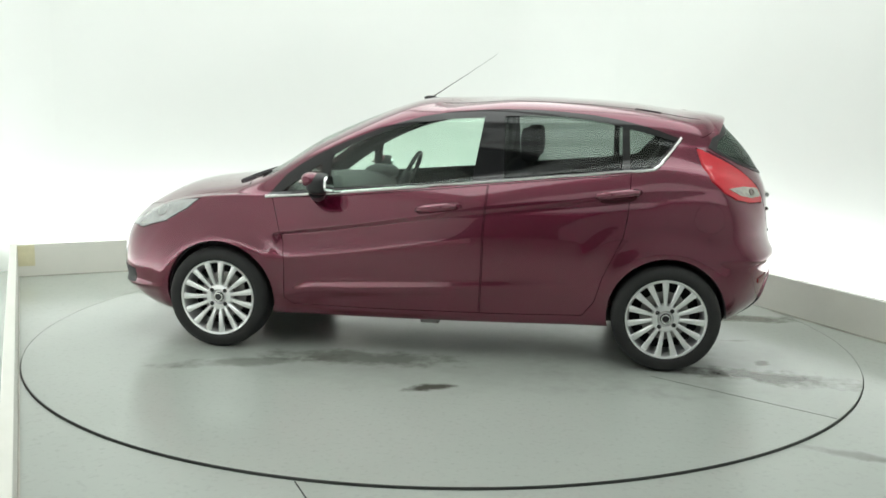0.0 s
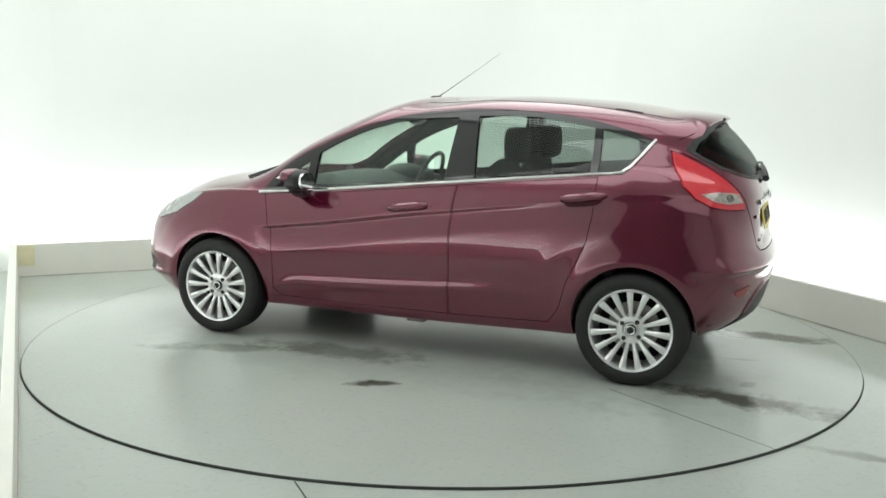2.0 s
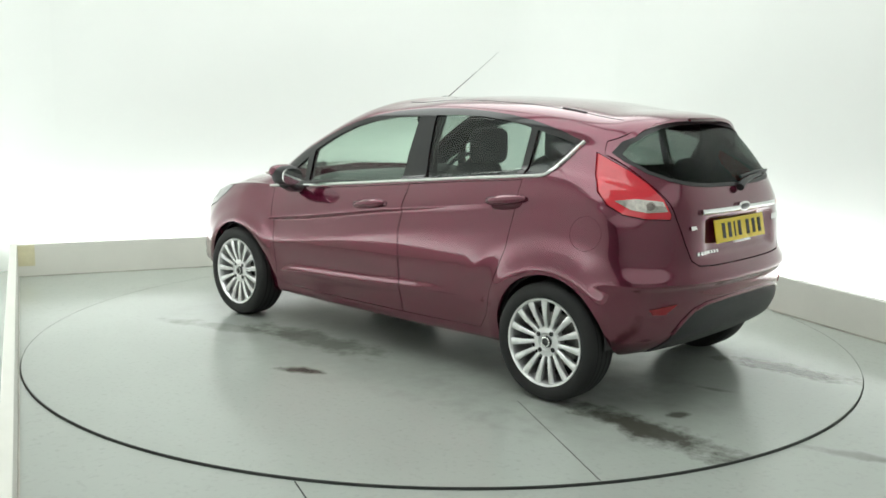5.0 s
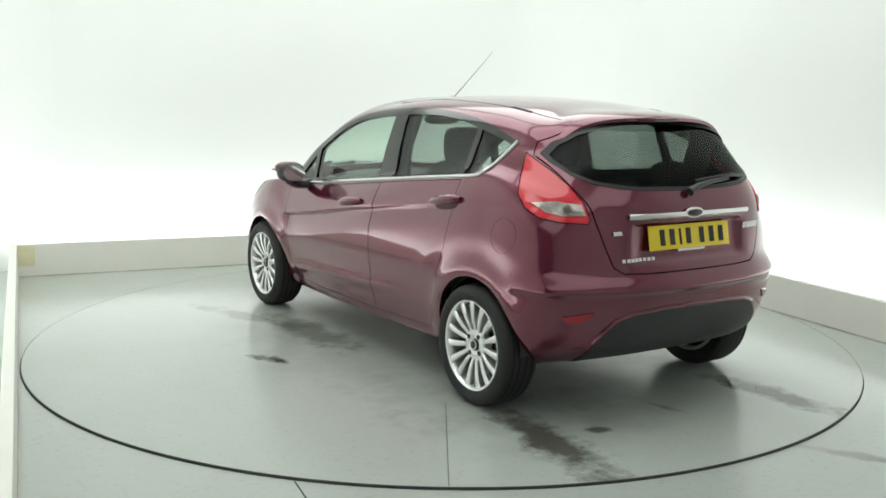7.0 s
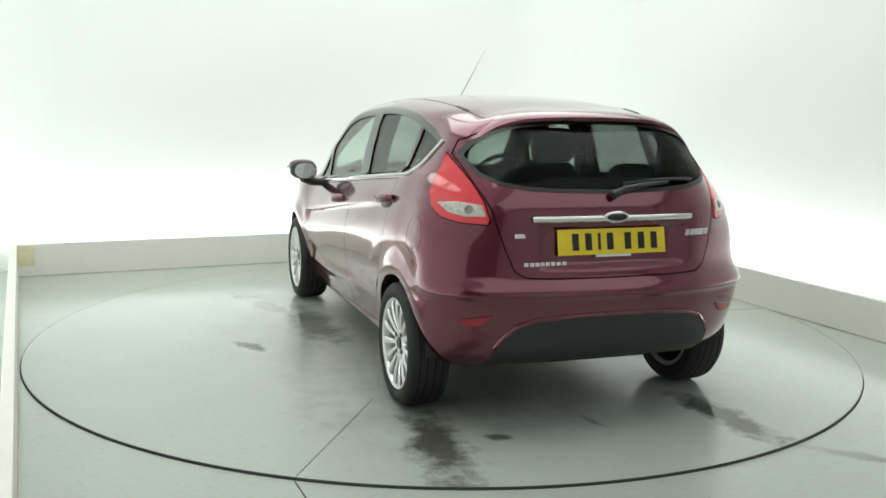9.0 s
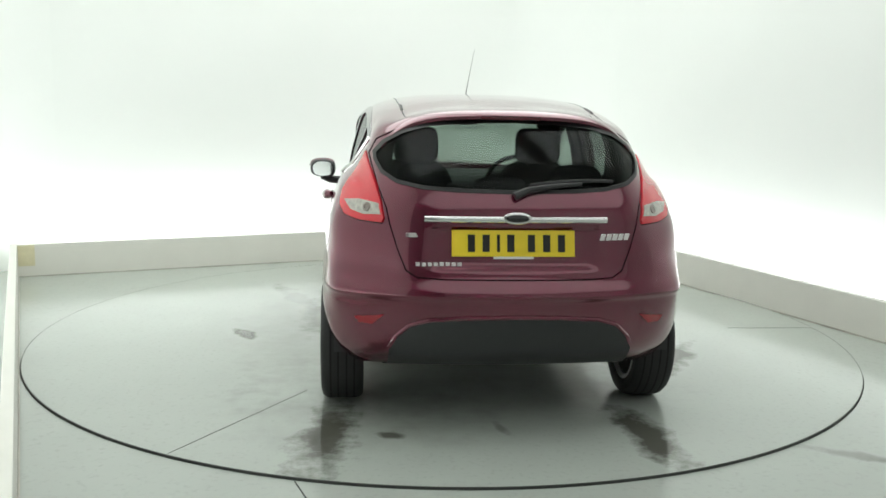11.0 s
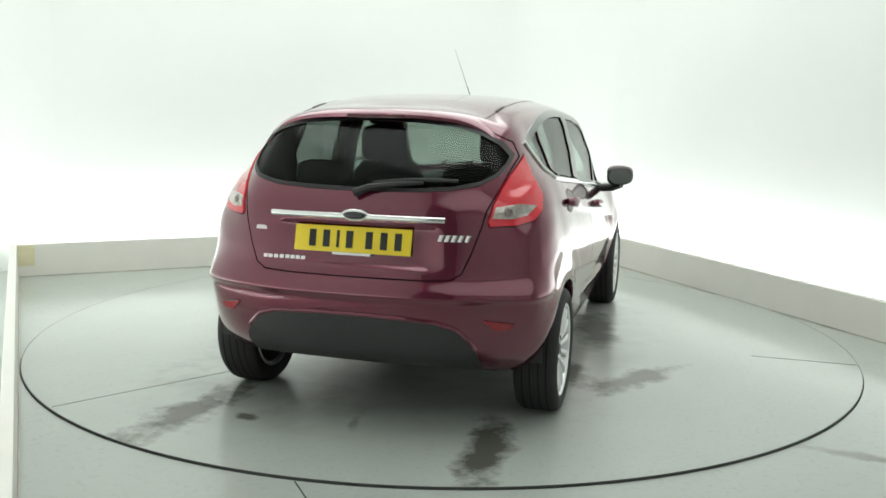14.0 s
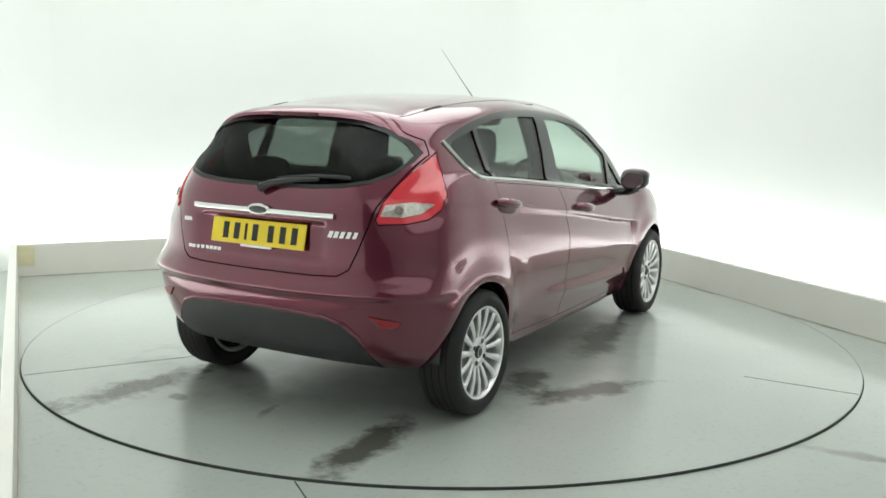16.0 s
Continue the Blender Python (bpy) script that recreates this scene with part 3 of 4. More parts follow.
def ring_arc(cx, cz, r, a0, a1, n, y=0.8):
    return [(cx + r * math.cos(radians(a0 + (a1 - a0) * k / n)), y, cz + r * math.sin(radians(a0 + (a1 - a0) * k / n))) for k in range(n + 1)]


def xz(pairs, y=0.8):
    return [(x, y, z) for x, z in pairs]


def yz(pairs, x=-1.7):
    return [(x, y, z) for y, z in pairs]


QUARTER_F = xz([(.90, .893), (.67, .917), (.665, 1.062), (.75, 1.005)])
GLASS_F = xz([(.635, .921), (.605, 1.105), (.53, 1.147), (.452, 1.184), (.36, 1.222), (.26, 1.257), (.12, 1.293), (-.05, 1.318), (-.235, 1.328), (-.18, .985)])
GLASS_R = xz([(-.355, 1.008), (-.345, 1.338), (-.50, 1.343), (-.67, 1.339), (-.80, 1.326), (-.90, 1.31), (-.98, 1.293), (-.985, 1.062)])
QUARTER_R = xz([(-1.025, 1.072), (-1.018, 1.283), (-1.10, 1.264), (-1.18, 1.244), (-1.262, 1.222), (-1.205, 1.16), (-1.15, 1.092), (-1.12, 1.08)])
SURROUND = xz([(.975, .873), (.88, .985), (.80, 1.045), (.70, 1.103), (.61, 1.146), (.52, 1.187), (.43, 1.224), (.34, 1.258), (.25, 1.288), (.11, 1.328), (-.05, 1.356), (-.236, 1.372), (-.34, 1.376), (-.5, 1.376), (-.667, 1.368), (-.82, 1.354), (-.97, 1.330), (-1.06, 1.309), (-1.152, 1.284), (-1.292, 1.236), (-1.225, 1.16), (-1.165, 1.083), (-1.12, 1.066), (-.68, 1.024), (-.25, .98), (.2, .93), (.6, .89)])
DOOR_F = xz([(.945, .862), (.90, .74), (.862, .62), (.858, .50), (.868, .30), (.82, .262), (.4, .258), (-.235, .262), (-.247, .5), (-.252, .75), (-.268, .968), (.2, .918), (.6, .878)])
DOOR_R = xz([(-.276, .970), (-.26, .75), (-.255, .5), (-.243, .262), (-.5, .266), (-.80, .275), (-.862, .36), (-.90, .50), (-.955, .62), (-1.0, .72), (-1.022, .85), (-1.03, 1.045), (-.68, 1.012)])
FUEL = ring_arc(-1.44, .83, .080, 0, 345, 23)


def on_tail(y, z):
    return tuple(HULL_TREE.ray_cast(Vector((-3, y, z)), Vector((1, 0, 0)))[0])


def on_side(x, z):
    return tuple(HULL_TREE.ray_cast(Vector((x, 2, z)), Vector((0, -1, 0)))[0])


TAIL_LAMP = [on_tail(y, z) for y, z in ((.618, 1.163), (.600, 1.112), (.582, 1.062), (.561, .995), (.549, .925), (.558, .905))] + [on_side(x, z) for x, z in ((-1.655, .908), (-1.585, .925), (-1.515, .963), (-1.452, 1.02), (-1.402, 1.10), (-1.372, 1.19))]
LAMP_CLEAR = [on_tail(y, z) for y, z in ((.570, .985), (.562, .940))] + [on_side(x, z) for x, z in ((-1.66, .935), (-1.60, .948), (-1.53, .985), (-1.61, .995))]
HEAD_LAMP = [(1.815, .52, .645), (1.76, .58, .715), (1.62, .63, .785), (1.47, .69, .820), (1.335, .715, .828), (1.42, .74, .77), (1.55, .735, .70), (1.70, .66, .645)]
REAR_GLASS = yz([(0.0, 1.335), (0.2, 1.33), (0.36, 1.315), (0.47, 1.284), (0.548, 1.24), (0.592, 1.19), (0.588, 1.157), (0.56, 1.11), (0.5, 1.076), (0.39, 1.055), (0.25, 1.046), (0, 1.04), (-0.25, 1.046), (-0.39, 1.055), (-0.5, 1.076), (-0.56, 1.11), (-0.588, 1.157), (-0.592, 1.19), (-0.548, 1.24), (-0.47, 1.284), (-0.36, 1.315), (-0.2, 1.33)])
TAILGATE = yz([(.0, 1.350), (.3, 1.338), (.495, 1.288), (.578, 1.243), (.612, 1.18), (.578, 1.06), (.542, .97), (.528, .905), (.495, .80), (.46, .715), (.415, .688), (.3, .683), (0, .682), (-.3, .683), (-.415, .688), (-.46, .715), (-.495, .80), (-.528, .905), (-.542, .97), (-.578, 1.06), (-.612, 1.18), (-.578, 1.243), (-.495, 1.288), (-.3, 1.338)])
VALANCE = yz([(.0, .518), (.2, .515), (.36, .503), (.44, .478), (.495, .425), (.525, .37), (.53, .20), (0, .18), (-.53, .20), (-.525, .37), (-.495, .425), (-.44, .478), (-.36, .503), (-.2, .515)])
WINDSCREEN = [(1.5, y, z) for y, z in ((.0, 1.395), (.25, 1.388), (.43, 1.365), (.50, 1.30), (.565, 1.17), (.62, 1.0), (.60, .95), (.4, .966), (0, .985), (-.4, .966), (-.60, .95), (-.62, 1.0), (-.565, 1.17), (-.50, 1.30), (-.43, 1.365), (-.25, 1.388))]
BONNET = [(x, y, .85) for x, y in ((1.87, 0), (1.86, .2), (1.82, .42), (1.66, .575), (1.45, .635), (1.2, .66), (1.11, .64), (1.14, .50), (1.175, .30), (1.20, 0), (1.175, -.30), (1.14, -.50), (1.11, -.64), (1.2, -.66), (1.45, -.635), (1.66, -.575), (1.82, -.42), (1.86, -.2))]
GRILLE = [(1.9, y, z) for y, z in ((.42, .43), (.36, .25), (-.36, .25), (-.42, .43))]


def wheel_parts(car):
    wheel = new("wheel")
    wheel.parent = car
    # the wheel's outer face looks to +y; its origin is the hub
    part("tyre", lathe([(.208, -.085), (.245, -.098), (.270, -.096), (.283, -.08), (.288, -.060), (.288, .055), (.284, .074), (.270, .091), (.247, .098), (.225, .094), (.214, .085), (.205, .06), (.205, -.06), (.208, -.085)], 64), M_RUBBER, wheel)
    # near-black rings put the tread grooves' shade into colour
    for k, y in enumerate((-.055, -.02, .018, .052)):
        part("tread_groove", lathe([(.2885, y - .004), (.2886, y), (.2885, y + .004), (.284, y + .003), (.284, y - .003), (.2885, y - .004)], 48), M_SHUT, wheel)
    part("rim", lathe([(.200, -.09), (.214, -.085), (.212, .070), (.218, .082), (.213, .089), (.204, .086), (.197, .074), (.192, .03), (.190, -.08), (.200, -.09)], 64), M_ALLOY, wheel, "silver alloy rim")
    part("brake_disc", lathe([(.0, -.03), (.132, -.03), (.132, -.018), (.07, -.018), (.07, .0), (.0, .0)], 40), M_DISC, wheel)
    # near-black disc for the shade behind the spokes
    part("backing", lathe([(.0, -.07), (.19, -.07), (.19, -.062), (.0, -.062)], 40), M_SHUT, wheel)
    for k in range(15):
        a = 2 * math.pi * k / 15
        bm = bmesh.new()
        rings = []
        for r, wide, y0, y1 in ((.050, .0085, .030, .060), (.085, .0100, .036, .070), (.13, .0125, .044, .079), (.17, .0155, .050, .082), (.203, .0190, .055, .082)):
            rings.append([bm.verts.new((r, y, s)) for y, s in ((y0, -wide * .7), (y1 - .005, -wide), (y1, -wide * .55), (y1, wide * .55), (y1 - .005, wide), (y0, wide * .7))])
        for p, q in zip(rings, rings[1:]):
            for i in range(6):
                bm.faces.new((p[i], p[(i + 1) % 6], q[(i + 1) % 6], q[i]))
        bm.faces.new(rings[0][::-1])
        bm.faces.new(rings[-1])
        bmesh.ops.recalc_face_normals(bm, faces=bm.faces)
        bmesh.ops.rotate(bm, verts=bm.verts, matrix=Matrix.Rotation(-a, 3, "Y"))
        part("spoke", bm, M_ALLOY, wheel)
    part("hub", lathe([(.0, .02), (.076, .02), (.078, .055), (.070, .066), (.045, .068), (.036, .060), (.0, .060)], 40), M_ALLOY, wheel)
    part("hub_cap", lathe([(.0, .072), (.02, .071), (.028, .067), (.030, .058), (.0, .058)], 28), M_BLACK, wheel, "dark round hub cap")
    part("cap_ring", lathe([(.018, .0725), (.022, .0735), (.025, .0725), (.022, .069), (.018, .0725)], 28), M_CHROME, wheel)
    for k in range(4):
        a = radians(45 + 90 * k)
        bm = lathe([(.0, .060), (.010, .060), (.012, .0665), (.009, .0675), (.0, .064)], 12)
        bmesh.ops.translate(bm, verts=bm.verts, vec=(.054 * math.cos(a), 0.003, .054 * math.sin(a)))
        part("wheel_nut", bm, M_BLACK, wheel)
    return wheel


def build_car():
    car = new("car")
    tagged(car, "burgundy metallic five-door hatchback parked on the turntable", "car")
    out = {d: offset_hull(d) for d in (0.006, 0.003, -0.004, -0.009, -0.03, -0.045)}
    zero = offset_hull(0.0)
    L, REAR, AHEAD = (0, 1, 0), (1, 0, 0), (1, 0, 0)
    far = (.5, .6)

    def both(points):
        return (points, L, far), (mirrored(points), (0, -1, 0), far)

    def pr(spec, grow=0.0):
        return prism(spec[0], spec[1], spec[2], grow)
    lampdir = (-1, .75, 0.1)
    headdir = (1, .8, .35)
    lamps = [(TAIL_LAMP, lampdir, (.3, .5)), (mirrored(TAIL_LAMP), (-1, -.75, .1), (.3, .5))]
    clears = [(LAMP_CLEAR, lampdir, (.3, .5)), (mirrored(LAMP_CLEAR), (-1, -.75, .1), (.3, .5))]
    heads = [(HEAD_LAMP, headdir, (.25, .5)), (mirrored(HEAD_LAMP), (1, -.8, .35), (.25, .5))]
    rear_spec = (TAILGATE, REAR, (.5, .34))
    glass_spec = (REAR_GLASS, REAR, (.5, .34))
    screen_spec = (WINDSCREEN, AHEAD, (1.40, .6))
    valance_spec = (VALANCE, REAR, (.5, .3))
    # wheel wells
    wells = []
    for hx in (HUB_X, -HUB_X):
        for s in (1, -1):
            bm = lathe([(.0, .50 * s), (.315, .50 * s), (.315, 1.1 * s), (.0, 1.1 * s)], 64)
            bmesh.ops.translate(bm, verts=bm.verts, vec=(hx, 0, HUB_Z + .012))
            bmesh.ops.recalc_face_normals(bm, faces=bm.faces)
            bmesh.ops.triangulate(bm, faces=bm.faces)
            me = bpy.data.meshes.new("well")
            bm.to_mesh(me)
            bm.free()
            wells.append(me)
    cabin = prism([(.98, 0, .36), (.98, 0, 1.6), (-1.9, 0, 1.6), (-1.9, 0, .36)], (0, 1, 0), 1.2)
    cabin = carve(out[-0.03].copy(), [("INTERSECT", cabin)])
    steps = [("DIFFERENCE", cabin)] + [("DIFFERENCE", w) for w in wells]
    doors = list(both(DOOR_F)) + list(both(DOOR_R))
    panes = list(both(QUARTER_F)) + list(both(GLASS_F)) + list(both(GLASS_R)) + list(both(QUARTER_R))
    steps += [("DIFFERENCE", pr(s, .0018)) for s in doors]
    steps += [("DIFFERENCE", pr(s)) for s in panes]
    steps += [("DIFFERENCE", pr(s, .003)) for s in [rear_spec] + lamps + heads]
    steps += [("DIFFERENCE", pr(screen_spec)), ("DIFFERENCE", prism(BONNET, (0, 0, 1), (.2, .6), .002))]
    body = carve(zero.copy(), steps)
    skin("body", body, M_PAINT, car, "burgundy metallic body shell")
    shell = carve(zero.copy(), [("DIFFERENCE", out[-0.03])])
    me = carve(shell.copy(), [("INTERSECT", prism(BONNET, (0, 0, 1), (.2, .6), -.002))] + [("DIFFERENCE", pr(s, .003)) for s in heads])
    skin("bonnet", me, M_PAINT, car, "closed burgundy bonnet")
    # lining under the shut lines, near-black for the shade in the gaps
    gap = carve(out[-0.009].copy(), [("DIFFERENCE", out[-0.03]), ("DIFFERENCE", pr(screen_spec))] + [("DIFFERENCE", pr(s)) for s in panes + [glass_spec] + lamps + heads] + [("DIFFERENCE", w) for w in wells])
    skin("inner_shell", gap, M_SHUT, car, "dark inner shell behind the gaps")
    # doors with their handles
    for n, (spec, front) in enumerate(zip(doors, (1, 1, 0, 0))):
        s = 1 if n % 2 == 0 else -1
        me = carve(shell.copy(), [("INTERSECT", pr(spec, -.0015))] + [("DIFFERENCE", pr(p)) for p in panes] + [("DIFFERENCE", w) for w in wells])
        door = skin("front_door" if front else "rear_door", me, M_PAINT, car, "closed burgundy door panel")
        hx, hz = (.0, .842) if front else (-.965, .945)
        # pull handle over a dark pad that colours in the recess's shade
        y = (HULL_TREE.ray_cast(Vector((hx, 2 * s, hz)), Vector((0, -s, 0)))[0] or Vector((0, .82 * s, 0))).y
        slope = math.degrees(math.atan2(.034, .26))
        bm = tube([(dx, s * dy, 0) for dx, dy in ((.115, .002), (.10, .014), (.06, .026), (0, .030), (-.06, .028), (-.10, .018), (-.118, .002))], [.012, .019, .023, .024, .024, .021, .013], 10, 1.0)
        h = part("handle", bm, M_PAINT, door, "body-coloured pull handle")
        h.matrix_basis = pose(hx, y, hz, 0, slope, 0)
        bm = loft_round((-.105, -.007, -.042), (.105, .007, .034), 2.3, 24, 10)
        h = part("recess_shade", bm, M_FLAP, door, "dark pad for the recess shade behind the handle")
        h.matrix_basis = pose(hx, y + .001 * s, hz - .010, 0, slope, 0)
        if front:
            bm = lathe([(.0, .0), (.010, .0), (.010, .004), (.0, .005)], 14)
            h = part("lock", bm, M_PAINT, door)
            h.matrix_basis = pose(hx - .128, y + (.004 if s > 0 else -.004), hz + .012, 0 if s > 0 else 180, 0, 0)
    # black window surround, panes, bright waist strip
    for s, flip_ in ((1, lambda p: p), (-1, mirrored)):
        way = (0, s, 0)
        me = carve(out[0.003].copy(), [("DIFFERENCE", out[-0.03]), ("INTERSECT", prism(flip_(SURROUND), way, far))] + [("DIFFERENCE", prism(flip_(p), way, far)) for p in (QUARTER_F, GLASS_F, GLASS_R, QUARTER_R)])
        skin("window_surround", me, M_GLOSSB, car, "gloss black window surround")
        for nm, p in (("quarter_window", QUARTER_F), ("front_window", GLASS_F), ("rear_window", GLASS_R), ("quarter_window", QUARTER_R)):
            me = carve(out[-0.004].copy(), [("DIFFERENCE", out[-0.009]), ("INTERSECT", prism(flip_(p), way, far, .004))])
            ob = skin(nm, me, M_PRIV if nm == "rear_window" or p is QUARTER_R else M_GLASS, car, "tinted side window glass")
            ob.visible_shadow = False
        line = [(.985, .864), (.6, .8965), (.2, .938), (-.25, .985), (-.68, 1.030), (-1.10, 1.070), (-1.15, 1.078), (-1.18, 1.098), (-1.235, 1.165), (-1.292, 1.240)]
        dense = []
        for a, b in zip(line, line[1:]):
            for k in range(6):
                dense.append((a[0] + (b[0] - a[0]) * k / 6, a[1] + (b[1] - a[1]) * k / 6))
        dense.append(line[-1])
        pts = []
        for x, z in dense:
            hit = HULL_TREE.ray_cast(Vector((x, 2 * s, z)), Vector((0, -s, 0)))[0]
            pts.append(Vector((x, hit.y + .003 * s, z)))
        part("waist_strip", tube(pts, .0095, 8), M_CHROME, car, "bright chrome waist strip")
    # tailgate, glass
    me = carve(shell.copy(), [("INTERSECT", pr(rear_spec, -.003)), ("DIFFERENCE", pr(glass_spec))] + [("DIFFERENCE", pr(s, .004)) for s in lamps])
    gate = skin("tailgate", me, M_PAINT, car, "closed burgundy tailgate")
    me = carve(out[0.003].copy(), [("DIFFERENCE", out[-0.004]), ("INTERSECT", pr(glass_spec, .005)), ("DIFFERENCE", pr(glass_spec, -.010))])
    skin("glass_border", me, M_BLACK, gate, "black band round the rear glass")
    me = carve(out[-0.004].copy(), [("DIFFERENCE", out[-0.009]), ("INTERSECT", pr(glass_spec, .004))])
    ob = skin("rear_screen", me, M_DARKG, gate, "dark tinted rear window glass")
    ob.visible_shadow = False
    me = carve(out[-0.004].copy(), [("DIFFERENCE", out[-0.009]), ("INTERSECT", pr(screen_spec, .004))])
    ob = skin("windscreen", me, M_GLASS, car, "clear windscreen glass")
    ob.visible_shadow = False
    # roof spoiler over the glass
    bm = bmesh.new()
    rings = []
    for k in range(41):
        y = -.56 + 1.12 * k / 40
        q = abs(y) / .56
        x1, z1 = -1.575 + .09 * q ** 2.4, 1.362 - .030 * q ** 2 - .115 * q ** 6
        xt = -1.36 + .02 * q * q
        zt = 1.390 - .035 * q ** 2 - .10 * q ** 6
        rings.append([bm.verts.new(v) for v in ((xt, y, zt), ((xt + x1) / 2, y, (zt + z1) / 2 + .007), (x1 + .012, y, z1 + .003), (x1, y, z1 - .006), (x1 + .004, y, z1 - .020), (x1 + .03, y, z1 - .028), (xt - .04, y, zt - .05))])
    for a, b in zip(rings, rings[1:]):
        for i in range(7):
            bm.faces.new((a[i], a[(i + 1) % 7], b[(i + 1) % 7], b[i]))
    bm.faces.new(rings[0])
    bm.faces.new(rings[-1][::-1])
    bmesh.ops.recalc_face_normals(bm, faces=bm.faces)
    part("spoiler", bm, M_PAINT, gate, "burgundy roof spoiler")
    # lens red coloured dark for the shade under the spoiler
    part("brake_light", box((-1.578, -.13, 1.338), (-1.566, .13, 1.350), .002), M_DARKRED, gate, "thin high brake light, darkened for the shade under the spoiler")
    # chrome strip with an oval badge
    def tail_x(y, z, out_=.0):
        hit = HULL_TREE.ray_cast(Vector((-3, y, z)), Vector((1, 0, 0)))[0]
        return hit.x - out_
    pts = [(tail_x(y, .925, .008), y, .932) for y in np.linspace(-.385, .385, 25)]
    part("chrome_strip", tube(pts, .0098, 10, 1.3), M_CHROME, gate, "chrome bar over the number plate")
    bm = loft_round((-.008, -.062, -.026), (.008, .062, .026), 2.0, 28, 10)
    ob = part("badge", bm, M_CHROME, gate, "oval chrome badge")
    ob.matrix_basis = pose(tail_x(0, .94, .016), 0, .938)
    bm = loft_round((-.008, -.052, -.018), (.008, .052, .018), 2.0, 28, 10)
    ob = part("badge_face", bm, M_GLOSSB, gate, "dark oval badge face")
    ob.matrix_basis = pose(tail_x(0, .94, .0185), 0, .938)
    px = tail_x(0, .83)
    lean = 12.0
    plate = part("number_plate", box((-.006, -.26, -.0555), (0, .26, .0555), .002), M_YELLOW, car, "yellow rear number plate with unreadable black bars")
    plate.matrix_basis = pose(px - .010, .012, .832, 0, lean, 0)
    for y in (.178, .116, .064, .012, -.075, -.140, -.203):
        wide = .015 if abs(y - .064) > .01 else .006
        part("plate_bar", box((-.0085, y - wide, -.036), (-.005, y + wide, .036)), M_INK, plate)
    part("plate_caption", box((-.0085, -.085, -.066), (-.002, .085, -.056)), M_ALLOY, plate, "small pale caption strip")

    def bar(y, z, wide, high, n=1, tilt=0.0, slant=0.0):
        for k in range(n):
            w = wide / n
            yk = y - wide / 2 + w * (k + .5)
            bm = box((-.004, -w * .40, -high / 2), (0, w * .40, high / 2), .0012)
            for v in bm.verts:
                v.co.y -= v.co.z * slant
            ob = part("lettering_bar", bm, M_CHROME, gate, "small raised chrome lettering, unreadable" if k == 0 else "")
            zk = z + tilt * (yk - y)
            ob.matrix_basis = pose(tail_x(yk, zk, -.001), yk, zk, 0, lean, 0)
    bar(.430, .862, .082, .018)
    bar(.325, .742, .20, .016, 8)
    bar(-.425, .858, .135, .028, 5, slant=.35)
    # rear wiper
    pts = [(tail_x(.0, 1.03, .022), .01, 1.028), (tail_x(-.05, 1.055, .026), -.05, 1.054), (tail_x(-.15, 1.07, .022), -.15, 1.070), (tail_x(-.28, 1.078, .016), -.28, 1.080)]
    arm = part("wiper_arm", tube(pts, [.020, .015, .011, .008], 8), M_BLACK, car, "black rear wiper arm")
    pts = [(tail_x(y, 1.082, .010), y, 1.073 + .02 * math.sin((y + .06) * -6)) for y in np.linspace(-.06, -.42, 12)]
    part("wiper_blade", tube(pts, .008, 6), M_BLACK, arm, "black wiper blade")
    # lamps
    for spec, cl in zip(lamps, clears):
        me = carve(out[0.006].copy(), [("DIFFERENCE", out[-0.03]), ("INTERSECT", pr(spec, -.002))])
        lamp = skin("tail_lamp", me, M_RED, car, "tall red tail lamp with a clear lower band")
        me = carve(offset_hull(0.0085), [("DIFFERENCE", out[-0.004]), ("INTERSECT", pr(cl))])
        lens = skin("clear_lens", me, M_CLEAR, lamp, "clear reversing and indicator lens")
        sgn = 1 if spec[0][0][1] > 0 else -1
        for x, z, r in ((-1.665, .963, .020),):
            p = Vector(on_side(x, z))
            n = smooth_normal(p)[0]
            bowl = lathe([(.0, .010), (r * .5, .010), (r * .55, .013), (r, .012), (r * 1.05, .004), (.0, .004)], 20)
            ob = part("lamp_bowl", bowl, M_BOWL, lens, "dark bulb bowl")
            ob.matrix_basis = Matrix.Diagonal((1, sgn, 1, 1)) @ (Matrix.Translation(p) @ n.to_track_quat("Y", "Z").to_matrix().to_4x4())
    for spec in heads:
        me = carve(out[0.003].copy(), [("DIFFERENCE", out[-0.03]), ("INTERSECT", pr(spec, -.002))])
        lamp = skin("headlamp", me, M_HEAD, car, "swept clear headlamp")
        sgn = 1 if spec[0][0][1] > 0 else -1
        way = Vector(spec[1]).normalized()
        for cx, cy, cz, r in ((1.70, .625, .70, .042), (1.57, .685, .755, .034)):
            e1 = way.orthogonal().normalized()
            e2 = way.cross(e1)
            pts = []
            for k in range(25):
                q = 2 * math.pi * k / 24
                o = Vector((cx, cy * sgn, cz)) + e1 * (r * math.cos(q)) + e2 * (r * math.sin(q)) + way * .6
                hit = HULL_TREE.ray_cast(o, -way)[0]
                if hit:
                    pts.append(hit + way * .003)
            if len(pts) > 20:
                part("lamp_ring", tube(pts, .0022, 6), M_DISC, lamp, "grey ring of the lamp bowl")
    # bumper valance, reflectors, grille
    me = carve(out[0.006].copy(), [("DIFFERENCE", out[-0.03]), ("INTERSECT", pr(valance_spec))] + [("DIFFERENCE", w) for w in wells])
    skin("rear_valance", me, M_GREYP, car, "dark grey textured lower bumper")
    edge = [(y, z) for _, y, z in VALANCE if z > .36]
    edge = sorted(edge, reverse=True)
    pts = []
    for p, q in zip(edge, edge[1:]):
        for k in range(4):
            y, z = p[0] + (q[0] - p[0]) * k / 4, p[1] + (q[1] - p[1]) * k / 4 + .008
            pts.append((tail_x(y, z, -.001), y, z))
